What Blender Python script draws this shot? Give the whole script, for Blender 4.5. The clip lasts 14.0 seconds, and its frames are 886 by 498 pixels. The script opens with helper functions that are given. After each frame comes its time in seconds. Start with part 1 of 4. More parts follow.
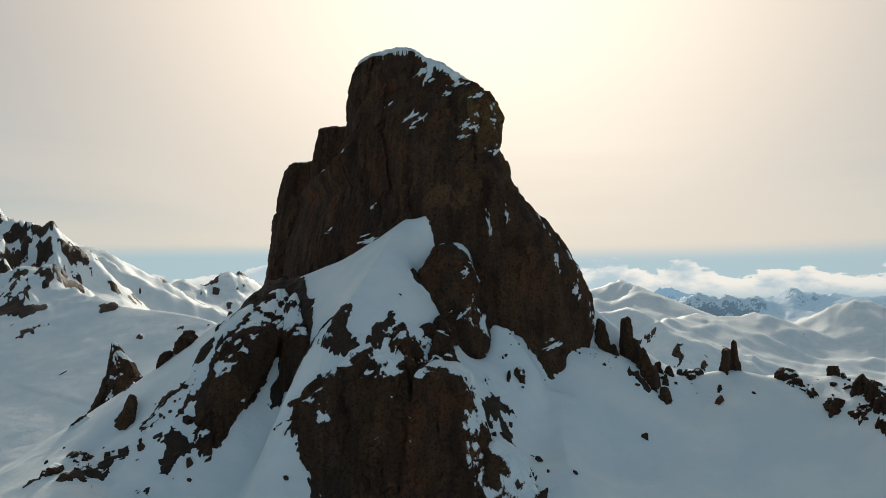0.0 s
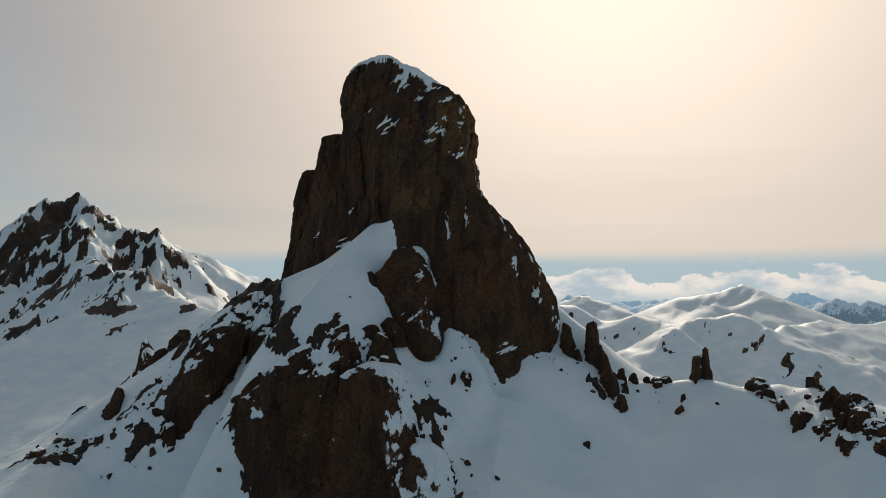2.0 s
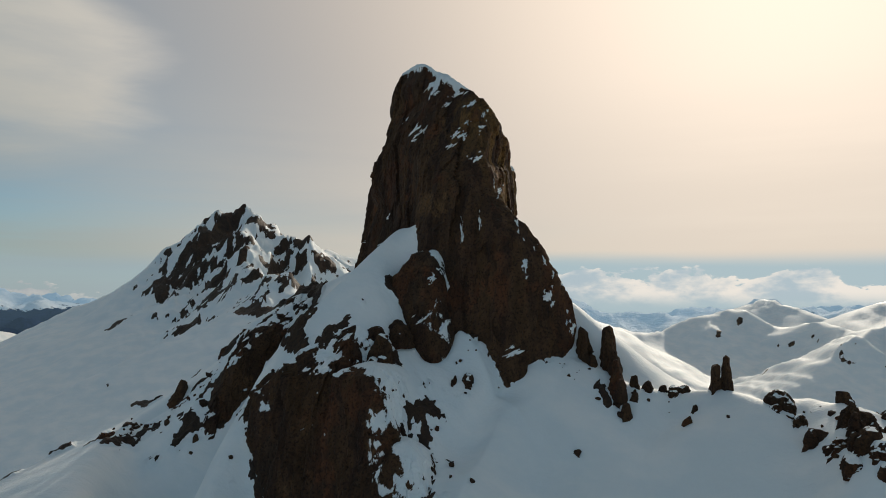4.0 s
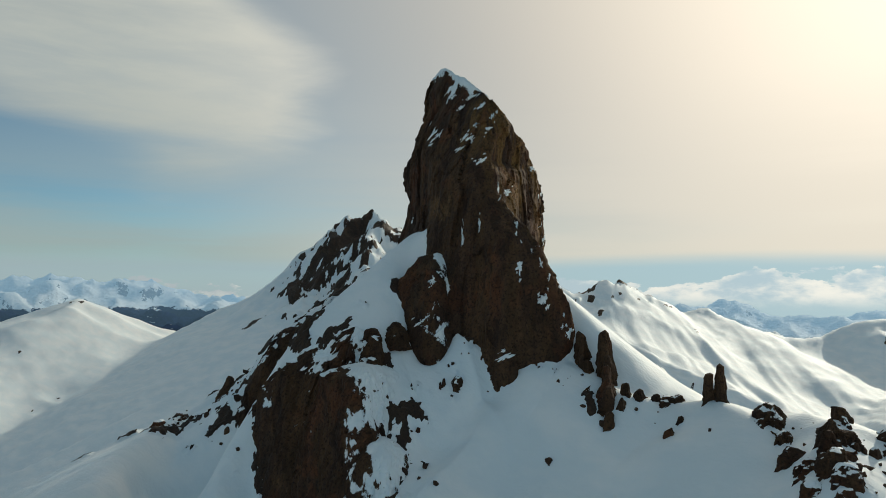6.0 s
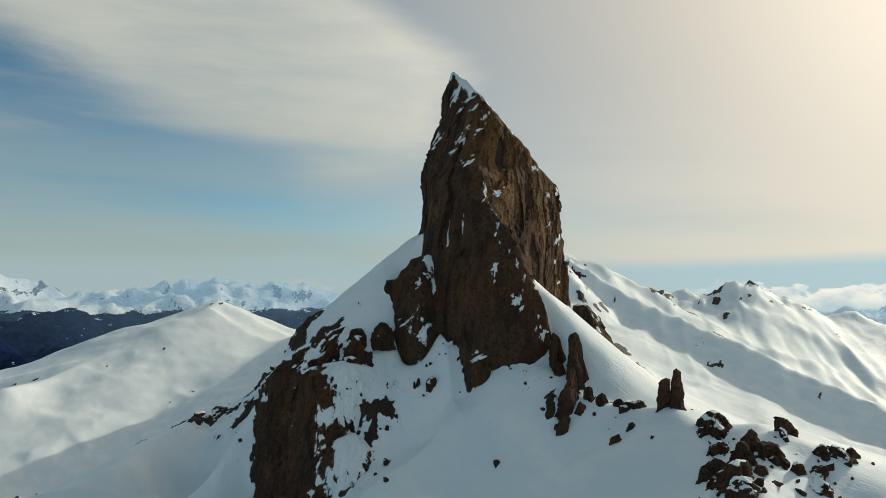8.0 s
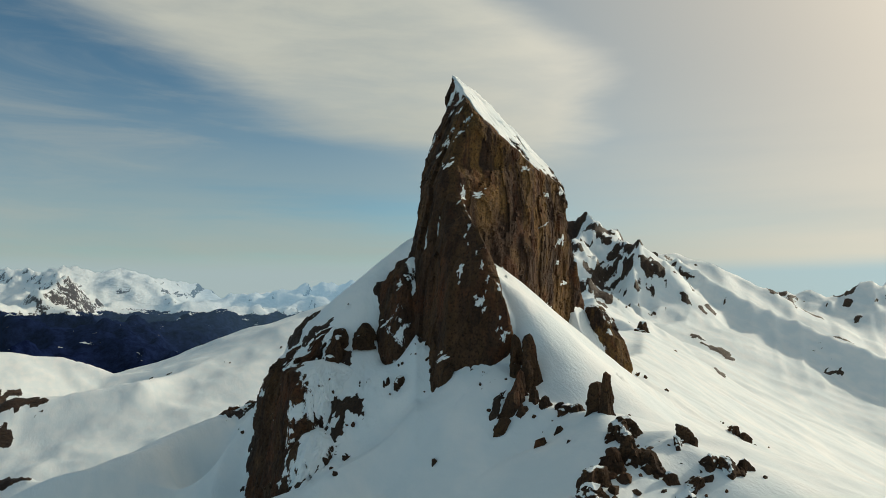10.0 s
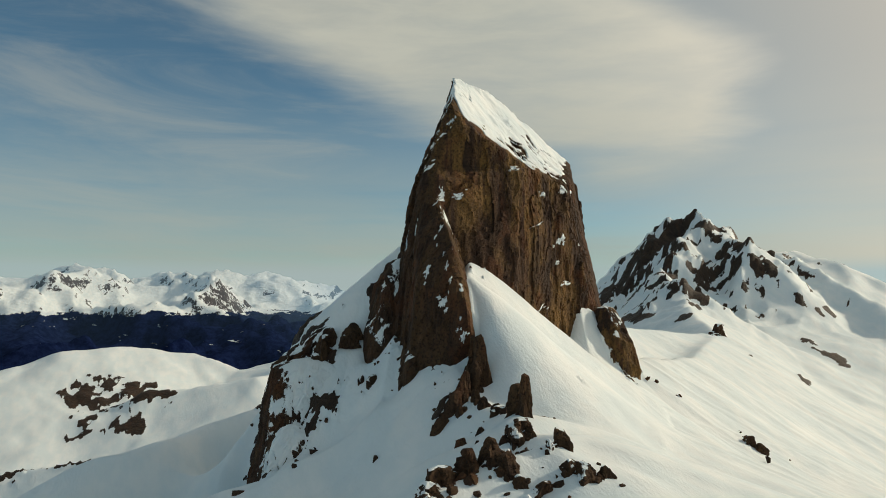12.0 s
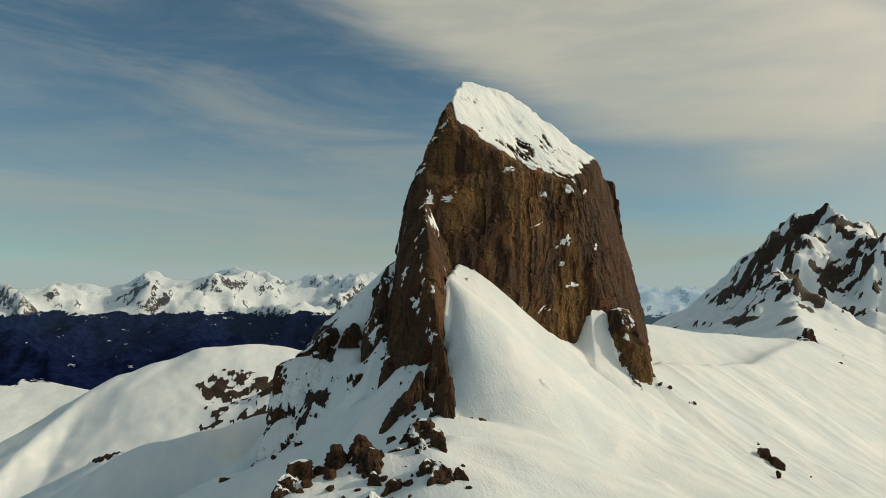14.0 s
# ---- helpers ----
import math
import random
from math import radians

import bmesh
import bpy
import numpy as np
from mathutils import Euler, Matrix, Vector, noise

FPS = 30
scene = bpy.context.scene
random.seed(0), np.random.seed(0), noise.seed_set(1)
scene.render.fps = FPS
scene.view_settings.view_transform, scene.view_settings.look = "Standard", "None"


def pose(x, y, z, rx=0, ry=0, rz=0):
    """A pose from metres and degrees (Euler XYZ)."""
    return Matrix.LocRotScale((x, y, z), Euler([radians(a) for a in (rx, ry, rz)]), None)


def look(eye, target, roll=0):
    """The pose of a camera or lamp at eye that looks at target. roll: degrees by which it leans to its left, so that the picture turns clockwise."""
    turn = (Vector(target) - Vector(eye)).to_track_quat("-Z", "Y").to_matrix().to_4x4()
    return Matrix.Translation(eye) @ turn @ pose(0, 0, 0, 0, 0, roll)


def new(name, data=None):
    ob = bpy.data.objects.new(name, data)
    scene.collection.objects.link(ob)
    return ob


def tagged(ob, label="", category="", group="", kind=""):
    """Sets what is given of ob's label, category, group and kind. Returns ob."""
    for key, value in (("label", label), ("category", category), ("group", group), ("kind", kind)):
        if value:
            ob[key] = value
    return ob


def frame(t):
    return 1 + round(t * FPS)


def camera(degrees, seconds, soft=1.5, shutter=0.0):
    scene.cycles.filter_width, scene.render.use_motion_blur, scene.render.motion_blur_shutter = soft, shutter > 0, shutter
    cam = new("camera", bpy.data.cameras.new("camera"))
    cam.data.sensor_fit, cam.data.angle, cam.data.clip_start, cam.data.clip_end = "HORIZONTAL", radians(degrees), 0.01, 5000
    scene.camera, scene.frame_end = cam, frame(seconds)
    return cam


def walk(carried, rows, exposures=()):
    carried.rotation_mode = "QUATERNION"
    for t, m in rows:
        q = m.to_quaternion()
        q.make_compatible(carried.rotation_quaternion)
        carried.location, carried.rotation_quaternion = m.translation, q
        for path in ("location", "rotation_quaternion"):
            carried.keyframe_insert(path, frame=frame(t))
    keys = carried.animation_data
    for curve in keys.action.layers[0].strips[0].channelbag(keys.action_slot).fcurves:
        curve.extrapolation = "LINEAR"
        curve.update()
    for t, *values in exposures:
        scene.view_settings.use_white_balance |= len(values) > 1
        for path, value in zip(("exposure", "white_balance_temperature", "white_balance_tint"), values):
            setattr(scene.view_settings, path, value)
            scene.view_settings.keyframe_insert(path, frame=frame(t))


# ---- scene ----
cam = camera(62.9, 14.0, 0.9)
METRES, EYE, TILT, LEAN, TURN = 350.0, 150.0, 3.0, 0.3, 0.0
ROWS = [
    (0.0, 0.0, 0.0, 0.0, 0.0, 0.0, -0.0),
    (0.5, 0.0359, -0.0007, -0.0001, 2.1, 0.07, 0.04),
    (1.0, 0.0719, -0.0002, -0.0002, 4.3, 0.15, 0.11),
    (1.5, 0.1079, 0.0021, -0.0007, 6.89, 0.25, 0.19),
    (2.0, 0.1432, 0.0065, -0.0009, 9.7, 0.33, 0.26),
    (2.5, 0.1785, 0.0118, -0.0014, 13.01, 0.41, 0.37),
    (3.0, 0.2131, 0.0195, -0.002, 16.35, 0.51, 0.5),
    (5.5, 0.3789, 0.0852, -0.0024, 33.79, 0.99, 1.31),
    (6.0, 0.4051, 0.1055, -0.0034, 36.22, 1.08, 1.39),
    (6.5, 0.4344, 0.1264, -0.0046, 39.29, 1.21, 1.59),
    (7.0, 0.4625, 0.1478, -0.0057, 41.77, 1.31, 1.67),
    (7.5, 0.4897, 0.1704, -0.0068, 44.87, 1.45, 1.77),
    (10.0, 0.6095, 0.3028, -0.0134, 58.64, 2.12, 2.28),
    (10.5, 0.6285, 0.3334, -0.015, 62.26, 2.32, 2.29),
    (11.0, 0.6453, 0.3647, -0.0168, 65.38, 2.5, 2.36),
    (11.5, 0.6641, 0.396, -0.0183, 67.75, 2.6, 2.44),
    (12.0, 0.6795, 0.4282, -0.0199, 69.51, 2.69, 2.55),
    (12.5, 0.6935, 0.4613, -0.0215, 72.37, 2.84, 2.59),
    (13.0, 0.7058, 0.4951, -0.0231, 75.53, 3.01, 2.6),
    (13.5, 0.7165, 0.5297, -0.0246, 78.48, 3.17, 2.59),
    (14.0, 0.7254, 0.5645, -0.026, 80.97, 3.3, 2.62),
]
walk(cam, [(t, pose(0, 0, EYE, TILT, LEAN, TURN) @ pose(METRES * x, METRES * y, METRES * z, 90 + pitch, roll, yaw)) for t, x, y, z, yaw, pitch, roll in ROWS],
     [(0.0, 0.06, 6600, 10), (2.0, -0.10, 6750, 14), (3.2, -0.12, 6800, 14), (6.0, 0.07, 6550, 6), (9.0, 0.16, 6750, 6), (11.5, 0.12, 7050, 7), (14.0, 0.0, 7250, 7)])

# ---- world, sun ----
SUN_AZ, SUN_EL = 3.5, 26.0          # degrees from +y towards +x, degrees up
sun_way = Vector((math.sin(radians(SUN_AZ)) * math.cos(radians(SUN_EL)),
                  math.cos(radians(SUN_AZ)) * math.cos(radians(SUN_EL)), math.sin(radians(SUN_EL))))
sun = new("sun", bpy.data.lights.new("sun", "SUN"))
sun.data.energy, sun.data.angle, sun.data.color = 2.2, radians(0.6), (1.0, 0.92, 0.77)
sun.matrix_world = look(sun_way * 1000, (0, 0, 0))


class Nodes:
    """Short hand for building node trees."""

    def __init__(self, tree):
        self.tree = tree
        tree.nodes.clear()

    def add(self, kind, ins=None, **props):
        node = self.tree.nodes.new(kind)
        if "operation" in props:
            node.operation = props["operation"]
        for key, value in (ins or {}).items():
            self.put(node.inputs[key], value)
        return node

    def put(self, socket, value):
        if isinstance(value, bpy.types.NodeSocket):
            self.tree.links.new(value, socket)
        else:
            socket.default_value = value

    def math(self, op, a, b=0.0, c=0.0, clamp=False):
        node = self.add("ShaderNodeMath", operation=op)
        node.use_clamp = clamp
        for i, value in enumerate((a, b, c)):
            self.put(node.inputs[i], value)
        return node.outputs[0]

    def span(self, value, lo, hi, a=0.0, b=1.0, smooth=True):
        node = self.add("ShaderNodeMapRange", {"Value": value, "From Min": lo, "From Max": hi, "To Min": a, "To Max": b})
        node.interpolation_type = "SMOOTHSTEP" if smooth else "LINEAR"
        return node.outputs["Result"]

    def mix(self, fac, a, b):
        node = self.add("ShaderNodeMix")
        node.data_type = "RGBA"
        self.put(node.inputs[0], fac)
        for i, value in ((6, a), (7, b)):
            if not isinstance(value, bpy.types.NodeSocket):
                value = (*value, 1.0) if len(value) == 3 else value
            self.put(node.inputs[i], value)
        return node.outputs[2]

    def attribute(self, name):
        node = self.add("ShaderNodeAttribute")
        node.attribute_name = name
        return node.outputs["Fac"]

    def noise(self, vector, scale, detail=4.0, rough=0.55, warp=0.0):
        return self.add("ShaderNodeTexNoise", {"Vector": vector, "Scale": scale, "Detail": detail, "Roughness": rough,
                                              "Distortion": warp}).outputs["Fac"]

    def scaled(self, vector, x, y, z, move=(0, 0, 0)):
        return self.add("ShaderNodeMapping", {"Vector": vector, "Scale": (x, y, z), "Location": move}).outputs[0]


def make_world():
    world = bpy.data.worlds.new("sky")
    scene.world = world
    world.use_nodes = True
    n = Nodes(world.node_tree)
    way = n.add("ShaderNodeTexCoord").outputs["Generated"]
    axis = n.add("ShaderNodeSeparateXYZ", {0: way}).outputs
    elev = n.math("MULTIPLY", n.math("ARCSINE", axis[2]), 57.2958)
    azim = n.math("MULTIPLY", n.math("ARCTAN2", axis[0], axis[1]), 57.2958)
    sky = n.add("ShaderNodeTexSky")
    sky.sky_type, sky.sun_disc, sky.sun_elevation, sky.sun_rotation = "NISHITA", False, radians(SUN_EL), radians(SUN_AZ)
    sky.altitude, sky.air_density, sky.dust_density, sky.ozone_density = 2500.0, 1.0, 1.5, 1.5
    clear = n.add("ShaderNodeVectorMath", {0: sky.outputs[0], 1: (0.056, 0.077, 0.075)}, operation="MULTIPLY").outputs[0]
    near_sun = n.add("ShaderNodeVectorMath", {0: way, 1: tuple(sun_way)}, operation="DOT_PRODUCT").outputs["Value"]
    # thin veil of high cloud, bright round the sun
    clear = n.mix(n.math("MULTIPLY", n.span(near_sun, 0.30, 0.72), 0.38), clear, (0.46, 0.505, 0.485))
    veil = n.span(near_sun, 0.45, 1.0)
    glow = n.math("POWER", n.span(near_sun, 0.55, 1.0, smooth=False), 4.0)
    veil_colour = n.mix(glow, (0.52, 0.468, 0.41), (1.30, 1.12, 0.92))
    col = n.mix(n.math("MULTIPLY", veil, 0.93), clear, veil_colour)
    # cirrus sheet with a feathered tip
    flat = n.add("ShaderNodeCombineXYZ", {0: azim, 1: elev}).outputs[0]
    slant = n.add("ShaderNodeMapping", {"Vector": flat, "Rotation": (0.0, 0.0, radians(14.0)), "Scale": (0.035, 0.16, 1.0)}).outputs[0]
    wisps = n.noise(slant, 1.0, 7.0, 0.58, 0.5)
    big = n.noise(n.scaled(flat, 0.05, 0.12, 1.0, (2.3, 0.4, 0.0)), 1.0, 3.0, 0.5)
    to_left = n.math("MAXIMUM", n.math("SUBTRACT", -57.0, azim), 0.0)
    to_right = n.math("MAXIMUM", n.math("SUBTRACT", azim, -57.0), 0.0)
    under = n.math("ADD", n.math("MULTIPLY_ADD", to_left, 0.37, 7.3), n.math("MULTIPLY", n.math("MULTIPLY", to_right, to_right), 0.045))
    rise = n.math("SUBTRACT", elev, 16.0)
    tip = n.math("SUBTRACT", -43.5, n.math("MULTIPLY", n.math("MULTIPLY", rise, rise), 0.15))
    inside = n.math("SMOOTH_MIN", n.math("DIVIDE", n.math("SUBTRACT", elev, under), 5.0), n.math("DIVIDE", n.math("SUBTRACT", tip, azim), 6.0), 0.5)
    inside = n.math("MINIMUM", inside, 1.3)
    sheet = n.math("ADD", n.math("ADD", inside, n.math("MULTIPLY", n.math("SUBTRACT", wisps, 0.5), 1.9)),
                   n.math("MULTIPLY", n.math("SUBTRACT", big, 0.5), 1.1))
    col = n.mix(n.math("MULTIPLY", n.span(sheet, -0.15, 1.0), n.span(n.noise(slant, 2.6, 6.0, 0.6, 0.3), 0.3, 0.7, 0.72, 0.95)), col, n.mix(veil, (0.47, 0.485, 0.45), (0.95, 0.87, 0.77)))
    thin_cloud = n.noise(n.scaled(flat, 0.035, 0.20, 1.0, (9.0, 4.0, 0.0)), 1.0, 8.0, 0.62, 0.8)
    col = n.mix(n.math("MULTIPLY", n.math("MULTIPLY", n.span(thin_cloud, 0.42, 0.72), n.span(azim, -50.0, -80.0)), 0.36), col, (0.40, 0.41, 0.385))
    streaks = n.span(n.noise(n.scaled(flat, 0.02, 0.22, 1.0, (5.0, 1.0, 0.0)), 1.0, 6.0, 0.55), 0.24, 0.60)
    low = n.math("MAXIMUM", n.span(elev, 18.0, 4.0, 0.0, 0.75), n.span(elev, 9.0, 3.5))
    col = n.mix(n.math("MULTIPLY", n.math("MULTIPLY", streaks, low), 0.75), col, n.mix(veil, (0.33, 0.37, 0.36), (0.80, 0.72, 0.62)))
    over = n.math("MULTIPLY", n.span(elev, 24.0, 40.0), n.span(big, 0.25, 0.6, 0.15, 0.35))
    col = n.mix(over, col, n.mix(veil, (0.37, 0.48, 0.49), (0.8, 0.78, 0.70)))
    # band of haze along the horizon, with small cumulus over it
    haze = n.span(n.math("MULTIPLY_ADD", n.math("SUBTRACT", streaks, 0.5), 0.5, elev), 3.6, 2.0)
    col = n.mix(n.math("MULTIPLY", haze, 0.75), col, n.mix(veil, (0.33, 0.42, 0.47), (0.31, 0.52, 0.63)))
    puff = n.noise(n.scaled(flat, 0.20, 0.42, 1.0, (1.0, 3.0, 0.0)), 1.0, 7.0, 0.58)
    bank = n.span(azim, -34.0, -8.0, 0.0, 0.20)                   # a long bank of them towards the north-east
    puff_top = n.math("SUBTRACT", n.math("ADD", puff, bank), n.math("MULTIPLY", n.math("MAXIMUM", n.math("SUBTRACT", elev, 0.2), 0.0), 0.145))
    puffs = n.math("MULTIPLY", n.span(puff_top, 0.50, 0.535), n.span(elev, -1.2, 0.3))
    relief = n.span(n.noise(n.scaled(flat, 0.20, 0.42, 1.0, (1.06, 3.16, 0.0)), 1.0, 7.0, 0.58), 0.40, 0.62)
    col = n.mix(n.math("MULTIPLY", puffs, 0.85), col, n.mix(veil, n.mix(relief, (0.62, 0.63, 0.60), (0.40, 0.44, 0.47)), n.mix(relief, (0.98, 0.92, 0.83), (0.46, 0.58, 0.65))))
    back = n.add("ShaderNodeBackground", {"Color": col, "Strength": 1.0})
    n.add("ShaderNodeOutputWorld", {"Surface": back.outputs[0]})


make_world()


# ---- materials ----
def material(name):
    mat = bpy.data.materials.new(name)
    mat.use_nodes = True
    return mat, Nodes(mat.node_tree)


def finish(n, colour, rough, height, dist=0.3, strength=0.6):
    bump = n.add("ShaderNodeBump", {"Height": height, "Distance": dist, "Strength": strength})
    bsdf = n.add("ShaderNodeBsdfPrincipled", {"Base Color": colour, "Roughness": rough, "Normal": bump.outputs[0]})
    bsdf.inputs["Specular IOR Level"].default_value = 0.2
    n.add("ShaderNodeOutputMaterial", {"Surface": bsdf.outputs[0]})


def snow_look(n, at):
    """Colour and relief of wind-packed snow."""
    drift = n.noise(n.scaled(at, 0.05, 0.09, 0.05), 1.0, 4.0)
    crust = n.noise(n.scaled(at, 0.9, 1.5, 0.9), 1.0, 5.0, 0.6)
    ripple = n.noise(n.scaled(at, 0.16, 0.42, 0.2), 1.0, 5.0, 0.6, 0.6)
    colour = n.mix(n.span(drift, 0.35, 0.7), (0.75, 0.81, 0.83), (0.86, 0.875, 0.87))
    return colour, n.math("ADD", n.math("ADD", n.math("MULTIPLY", drift, 0.7), n.math("MULTIPLY", ripple, 0.55)), n.math("MULTIPLY", crust, 0.35))


def rock_look(n, at):
    """Colour and relief of dark brown rock with upright streaks."""
    streak = n.noise(n.scaled(at, 0.24, 0.24, 0.045), 1.0, 6.0, 0.6)
    patch = n.noise(n.scaled(at, 0.055, 0.055, 0.030, (3.0, 1.0, 0.5)), 1.0, 5.0, 0.6, 0.4)
    grain = n.noise(at, 1.4, 8.0, 0.65)
    crack = n.noise(n.scaled(at, 0.6, 0.6, 0.26), 1.0, 6.0, 0.62)
    bent = n.add("ShaderNodeVectorMath", {0: n.scaled(at, 0.30, 0.30, 0.12), 1: n.add("ShaderNodeTexNoise", {"Vector": at, "Scale": 0.35, "Detail": 3.0}).outputs["Color"]}, operation="ADD").outputs[0]
    facet = n.add("ShaderNodeTexVoronoi", {"Vector": bent, "Scale": 1.0})
    tone = n.add("ShaderNodeSeparateXYZ", {0: facet.outputs["Color"]}).outputs[0]
    colour = n.mix(n.span(streak, 0.3, 0.7), (0.040, 0.021, 0.013), (0.088, 0.047, 0.027))
    band = n.noise(n.scaled(at, 0.16, 0.16, 0.012, (2.0, 5.0, 0.0)), 1.0, 6.0, 0.62, 0.35)
    wash = n.noise(n.scaled(at, 0.026, 0.026, 0.018, (8.0, 2.0, 0.0)), 1.0, 4.0, 0.55)
    where = n.add("ShaderNodeSeparateXYZ", {0: n.add("ShaderNodeVectorMath", {0: at, 1: n.add("ShaderNodeTexNoise", {"Vector": at, "Scale": 0.12, "Detail": 3.0}).outputs["Color"]}, operation="ADD").outputs[0]}).outputs
    dry = n.math("MULTIPLY", n.span(where[0], -4.0, 14.0), n.span(where[1], 224.0, 240.0))          # the steep east wall, washed bare
    dry = n.math("MULTIPLY_ADD", dry, 0.85, 0.15)
    gold = n.math("MULTIPLY", n.math("MULTIPLY", n.span(band, 0.42, 0.56), n.span(wash, 0.32, 0.46)), dry)
    colour = n.mix(n.math("MULTIPLY", gold, 0.8), colour, (0.255, 0.140, 0.045))
    grey = n.math("MULTIPLY", n.span(band, 0.54, 0.42), n.span(wash, 0.42, 0.54))
    colour = n.mix(n.math("MULTIPLY", n.math("MULTIPLY", grey, dry), 0.8), colour, (0.030, 0.022, 0.018))
    colour = n.mix(n.math("MULTIPLY", n.span(patch, 0.59, 0.70), 0.7), colour, (0.175, 0.098, 0.044))
    colour = n.mix(n.math("MULTIPLY", n.span(patch, 0.46, 0.32), 0.6), colour, (0.050, 0.035, 0.026))
    rust = n.noise(n.scaled(at, 0.09, 0.09, 0.05, (6.0, 3.0, 8.0)), 1.0, 4.0, 0.6, 0.3)
    colour = n.mix(n.math("MULTIPLY", n.span(rust, 0.50, 0.64), 0.7), colour, (0.130, 0.050, 0.022))
    colour = n.mix(n.math("MULTIPLY", n.span(grain, 0.52, 0.36), 0.7), colour, (0.016, 0.010, 0.008))
    colour = n.mix(n.span(tone, 0.0, 1.0, 0.5, 0.0, smooth=False), colour, (0.018, 0.011, 0.009))
    height = n.math("ADD", n.math("MULTIPLY", streak, 0.35), n.math("ADD", n.math("MULTIPLY", grain, 0.55), n.math("MULTIPLY", crack, 0.7)))
    height = n.math("ADD", height, n.math("MULTIPLY", n.math("ADD", tone, facet.outputs["Distance"]), 0.55))
    return colour, height


def make_snow():
    mat, n = material("snow")
    at = n.add("ShaderNodeTexCoord").outputs["Object"]
    colour, height = snow_look(n, at)
    finish(n, colour, 0.55, height, 0.8, 0.5)
    return mat


def make_rock(name, snow_share):
    """Rock with snow caught on its ledges; a larger share means more snow."""
    mat, n = material(name)
    at = n.add("ShaderNodeTexCoord").outputs["Object"]
    colour, height = rock_look(n, at)
    snow = snow_look(n, at)[0]
    up = n.attribute("up")
    couloir = n.noise(n.scaled(at, 0.10, 0.10, 0.045), 1.0, 5.0, 0.6, 0.25)
    cover = n.attribute("cover")
    dust = n.noise(n.scaled(at, 0.27, 0.27, 0.15), 1.0, 8.0, 0.70, 0.3)
    patch = n.math("ADD", couloir, n.math("MULTIPLY", dust, n.math("MULTIPLY_ADD", cover, 0.7, 0.4)))
    lies = n.math("ADD", n.math("ADD", n.math("MULTIPLY", up, 0.42), patch), n.math("MULTIPLY", cover, 0.02))
    lies = n.span(lies, 1.13 - snow_share, 1.16 - snow_share)
    finish(n, n.mix(lies, colour, snow), n.math("SUBTRACT", 0.9, n.math("MULTIPLY", lies, 0.3)),
           n.math("ADD", n.math("MULTIPLY", height, n.math("SUBTRACT", 1.0, lies)), n.math("MULTIPLY", lies, 1.2)), 0.75, 0.8)
    return mat


def make_ground():
    """Snow with rock breaking through where the 'rock' attribute says so, forest where 'wood' does, and blue haze
    painted on with distance as a glow.
    """
    mat, n = material("ground")
    at = n.add("ShaderNodeTexCoord").outputs["Object"]
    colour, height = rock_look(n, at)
    snow, snow_height = snow_look(n, at)
    rock = n.attribute("rock")
    wood = n.attribute("wood")
    far = n.attribute("far")
    fine = n.noise(at, 0.35, 6.0, 0.65)
    broad = n.noise(at, 0.035, 5.0, 0.6)
    ragged = n.math("ADD", n.math("MULTIPLY", n.math("SUBTRACT", fine, 0.5), n.span(far, 0.0, 0.3, 0.8, 0.1)),
                    n.math("MULTIPLY", n.math("SUBTRACT", broad, 0.5), 0.8))
    ragged = n.math("ADD", ragged, n.math("MULTIPLY", n.math("SUBTRACT", n.noise(n.scaled(at, 1.0, 1.0, 0.5), 0.10, 6.0, 0.68), 0.5), 1.3))
    crags = n.noise(n.scaled(at, 1.0, 1.0, 2.0), 0.011, 9.0, 0.68)
    ragged = n.math("ADD", ragged, n.math("MULTIPLY", n.math("SUBTRACT", crags, 0.5), n.span(far, 0.0, 0.1, 0.25, 1.5)))
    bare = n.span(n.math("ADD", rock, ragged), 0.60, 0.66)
    clearing = n.noise(at, 0.009, 8.0, 0.66)
    trees = n.span(n.math("ADD", wood, n.math("MULTIPLY", n.math("SUBTRACT", clearing, 0.5), 1.6)), 0.40, 0.46)
    glade = n.noise(n.scaled(at, 1.0, 1.0, 3.0), 0.014, 5.0, 0.6)
    trees = n.math("MULTIPLY", trees, n.span(glade, 0.67, 0.70, 1.0, 0.2))
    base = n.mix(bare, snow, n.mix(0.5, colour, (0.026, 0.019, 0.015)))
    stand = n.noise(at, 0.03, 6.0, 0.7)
    # dark trees, with the blue of the valley haze put into their colour
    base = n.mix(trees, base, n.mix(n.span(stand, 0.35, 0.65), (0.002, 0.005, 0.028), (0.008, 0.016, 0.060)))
    bump = n.add("ShaderNodeBump", {"Height": n.math("ADD", n.math("ADD", n.math("MULTIPLY", n.math("MULTIPLY_ADD", n.noise(at, 0.11, 6.0, 0.65), 7.0, height), bare), snow_height), n.math("MULTIPLY", crags, n.span(far, 0.0, 0.2, 0.0, 70.0))), "Distance": 0.8, "Strength": 0.5})
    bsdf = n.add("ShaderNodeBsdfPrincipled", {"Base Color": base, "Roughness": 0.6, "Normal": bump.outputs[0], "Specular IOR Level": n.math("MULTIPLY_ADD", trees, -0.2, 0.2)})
    # distance haze, painted as a blue glow mixed over the far ground
    haze_glow = n.add("ShaderNodeEmission", {"Color": (0.24, 0.42, 0.58, 1.0), "Strength": 0.9})
    blend = n.add("ShaderNodeMixShader", {0: n.math("MULTIPLY", far, n.math("MULTIPLY_ADD", trees, -0.45, 0.8)), 1: bsdf.outputs[0], 2: haze_glow.outputs[0]})
    n.add("ShaderNodeOutputMaterial", {"Surface": blend.outputs[0]})
    return mat


SNOW = make_snow()
ROCK = make_rock("dark_rock", 0.025)
ROCK_SNOWY = make_rock("snowy_rock", 0.16)
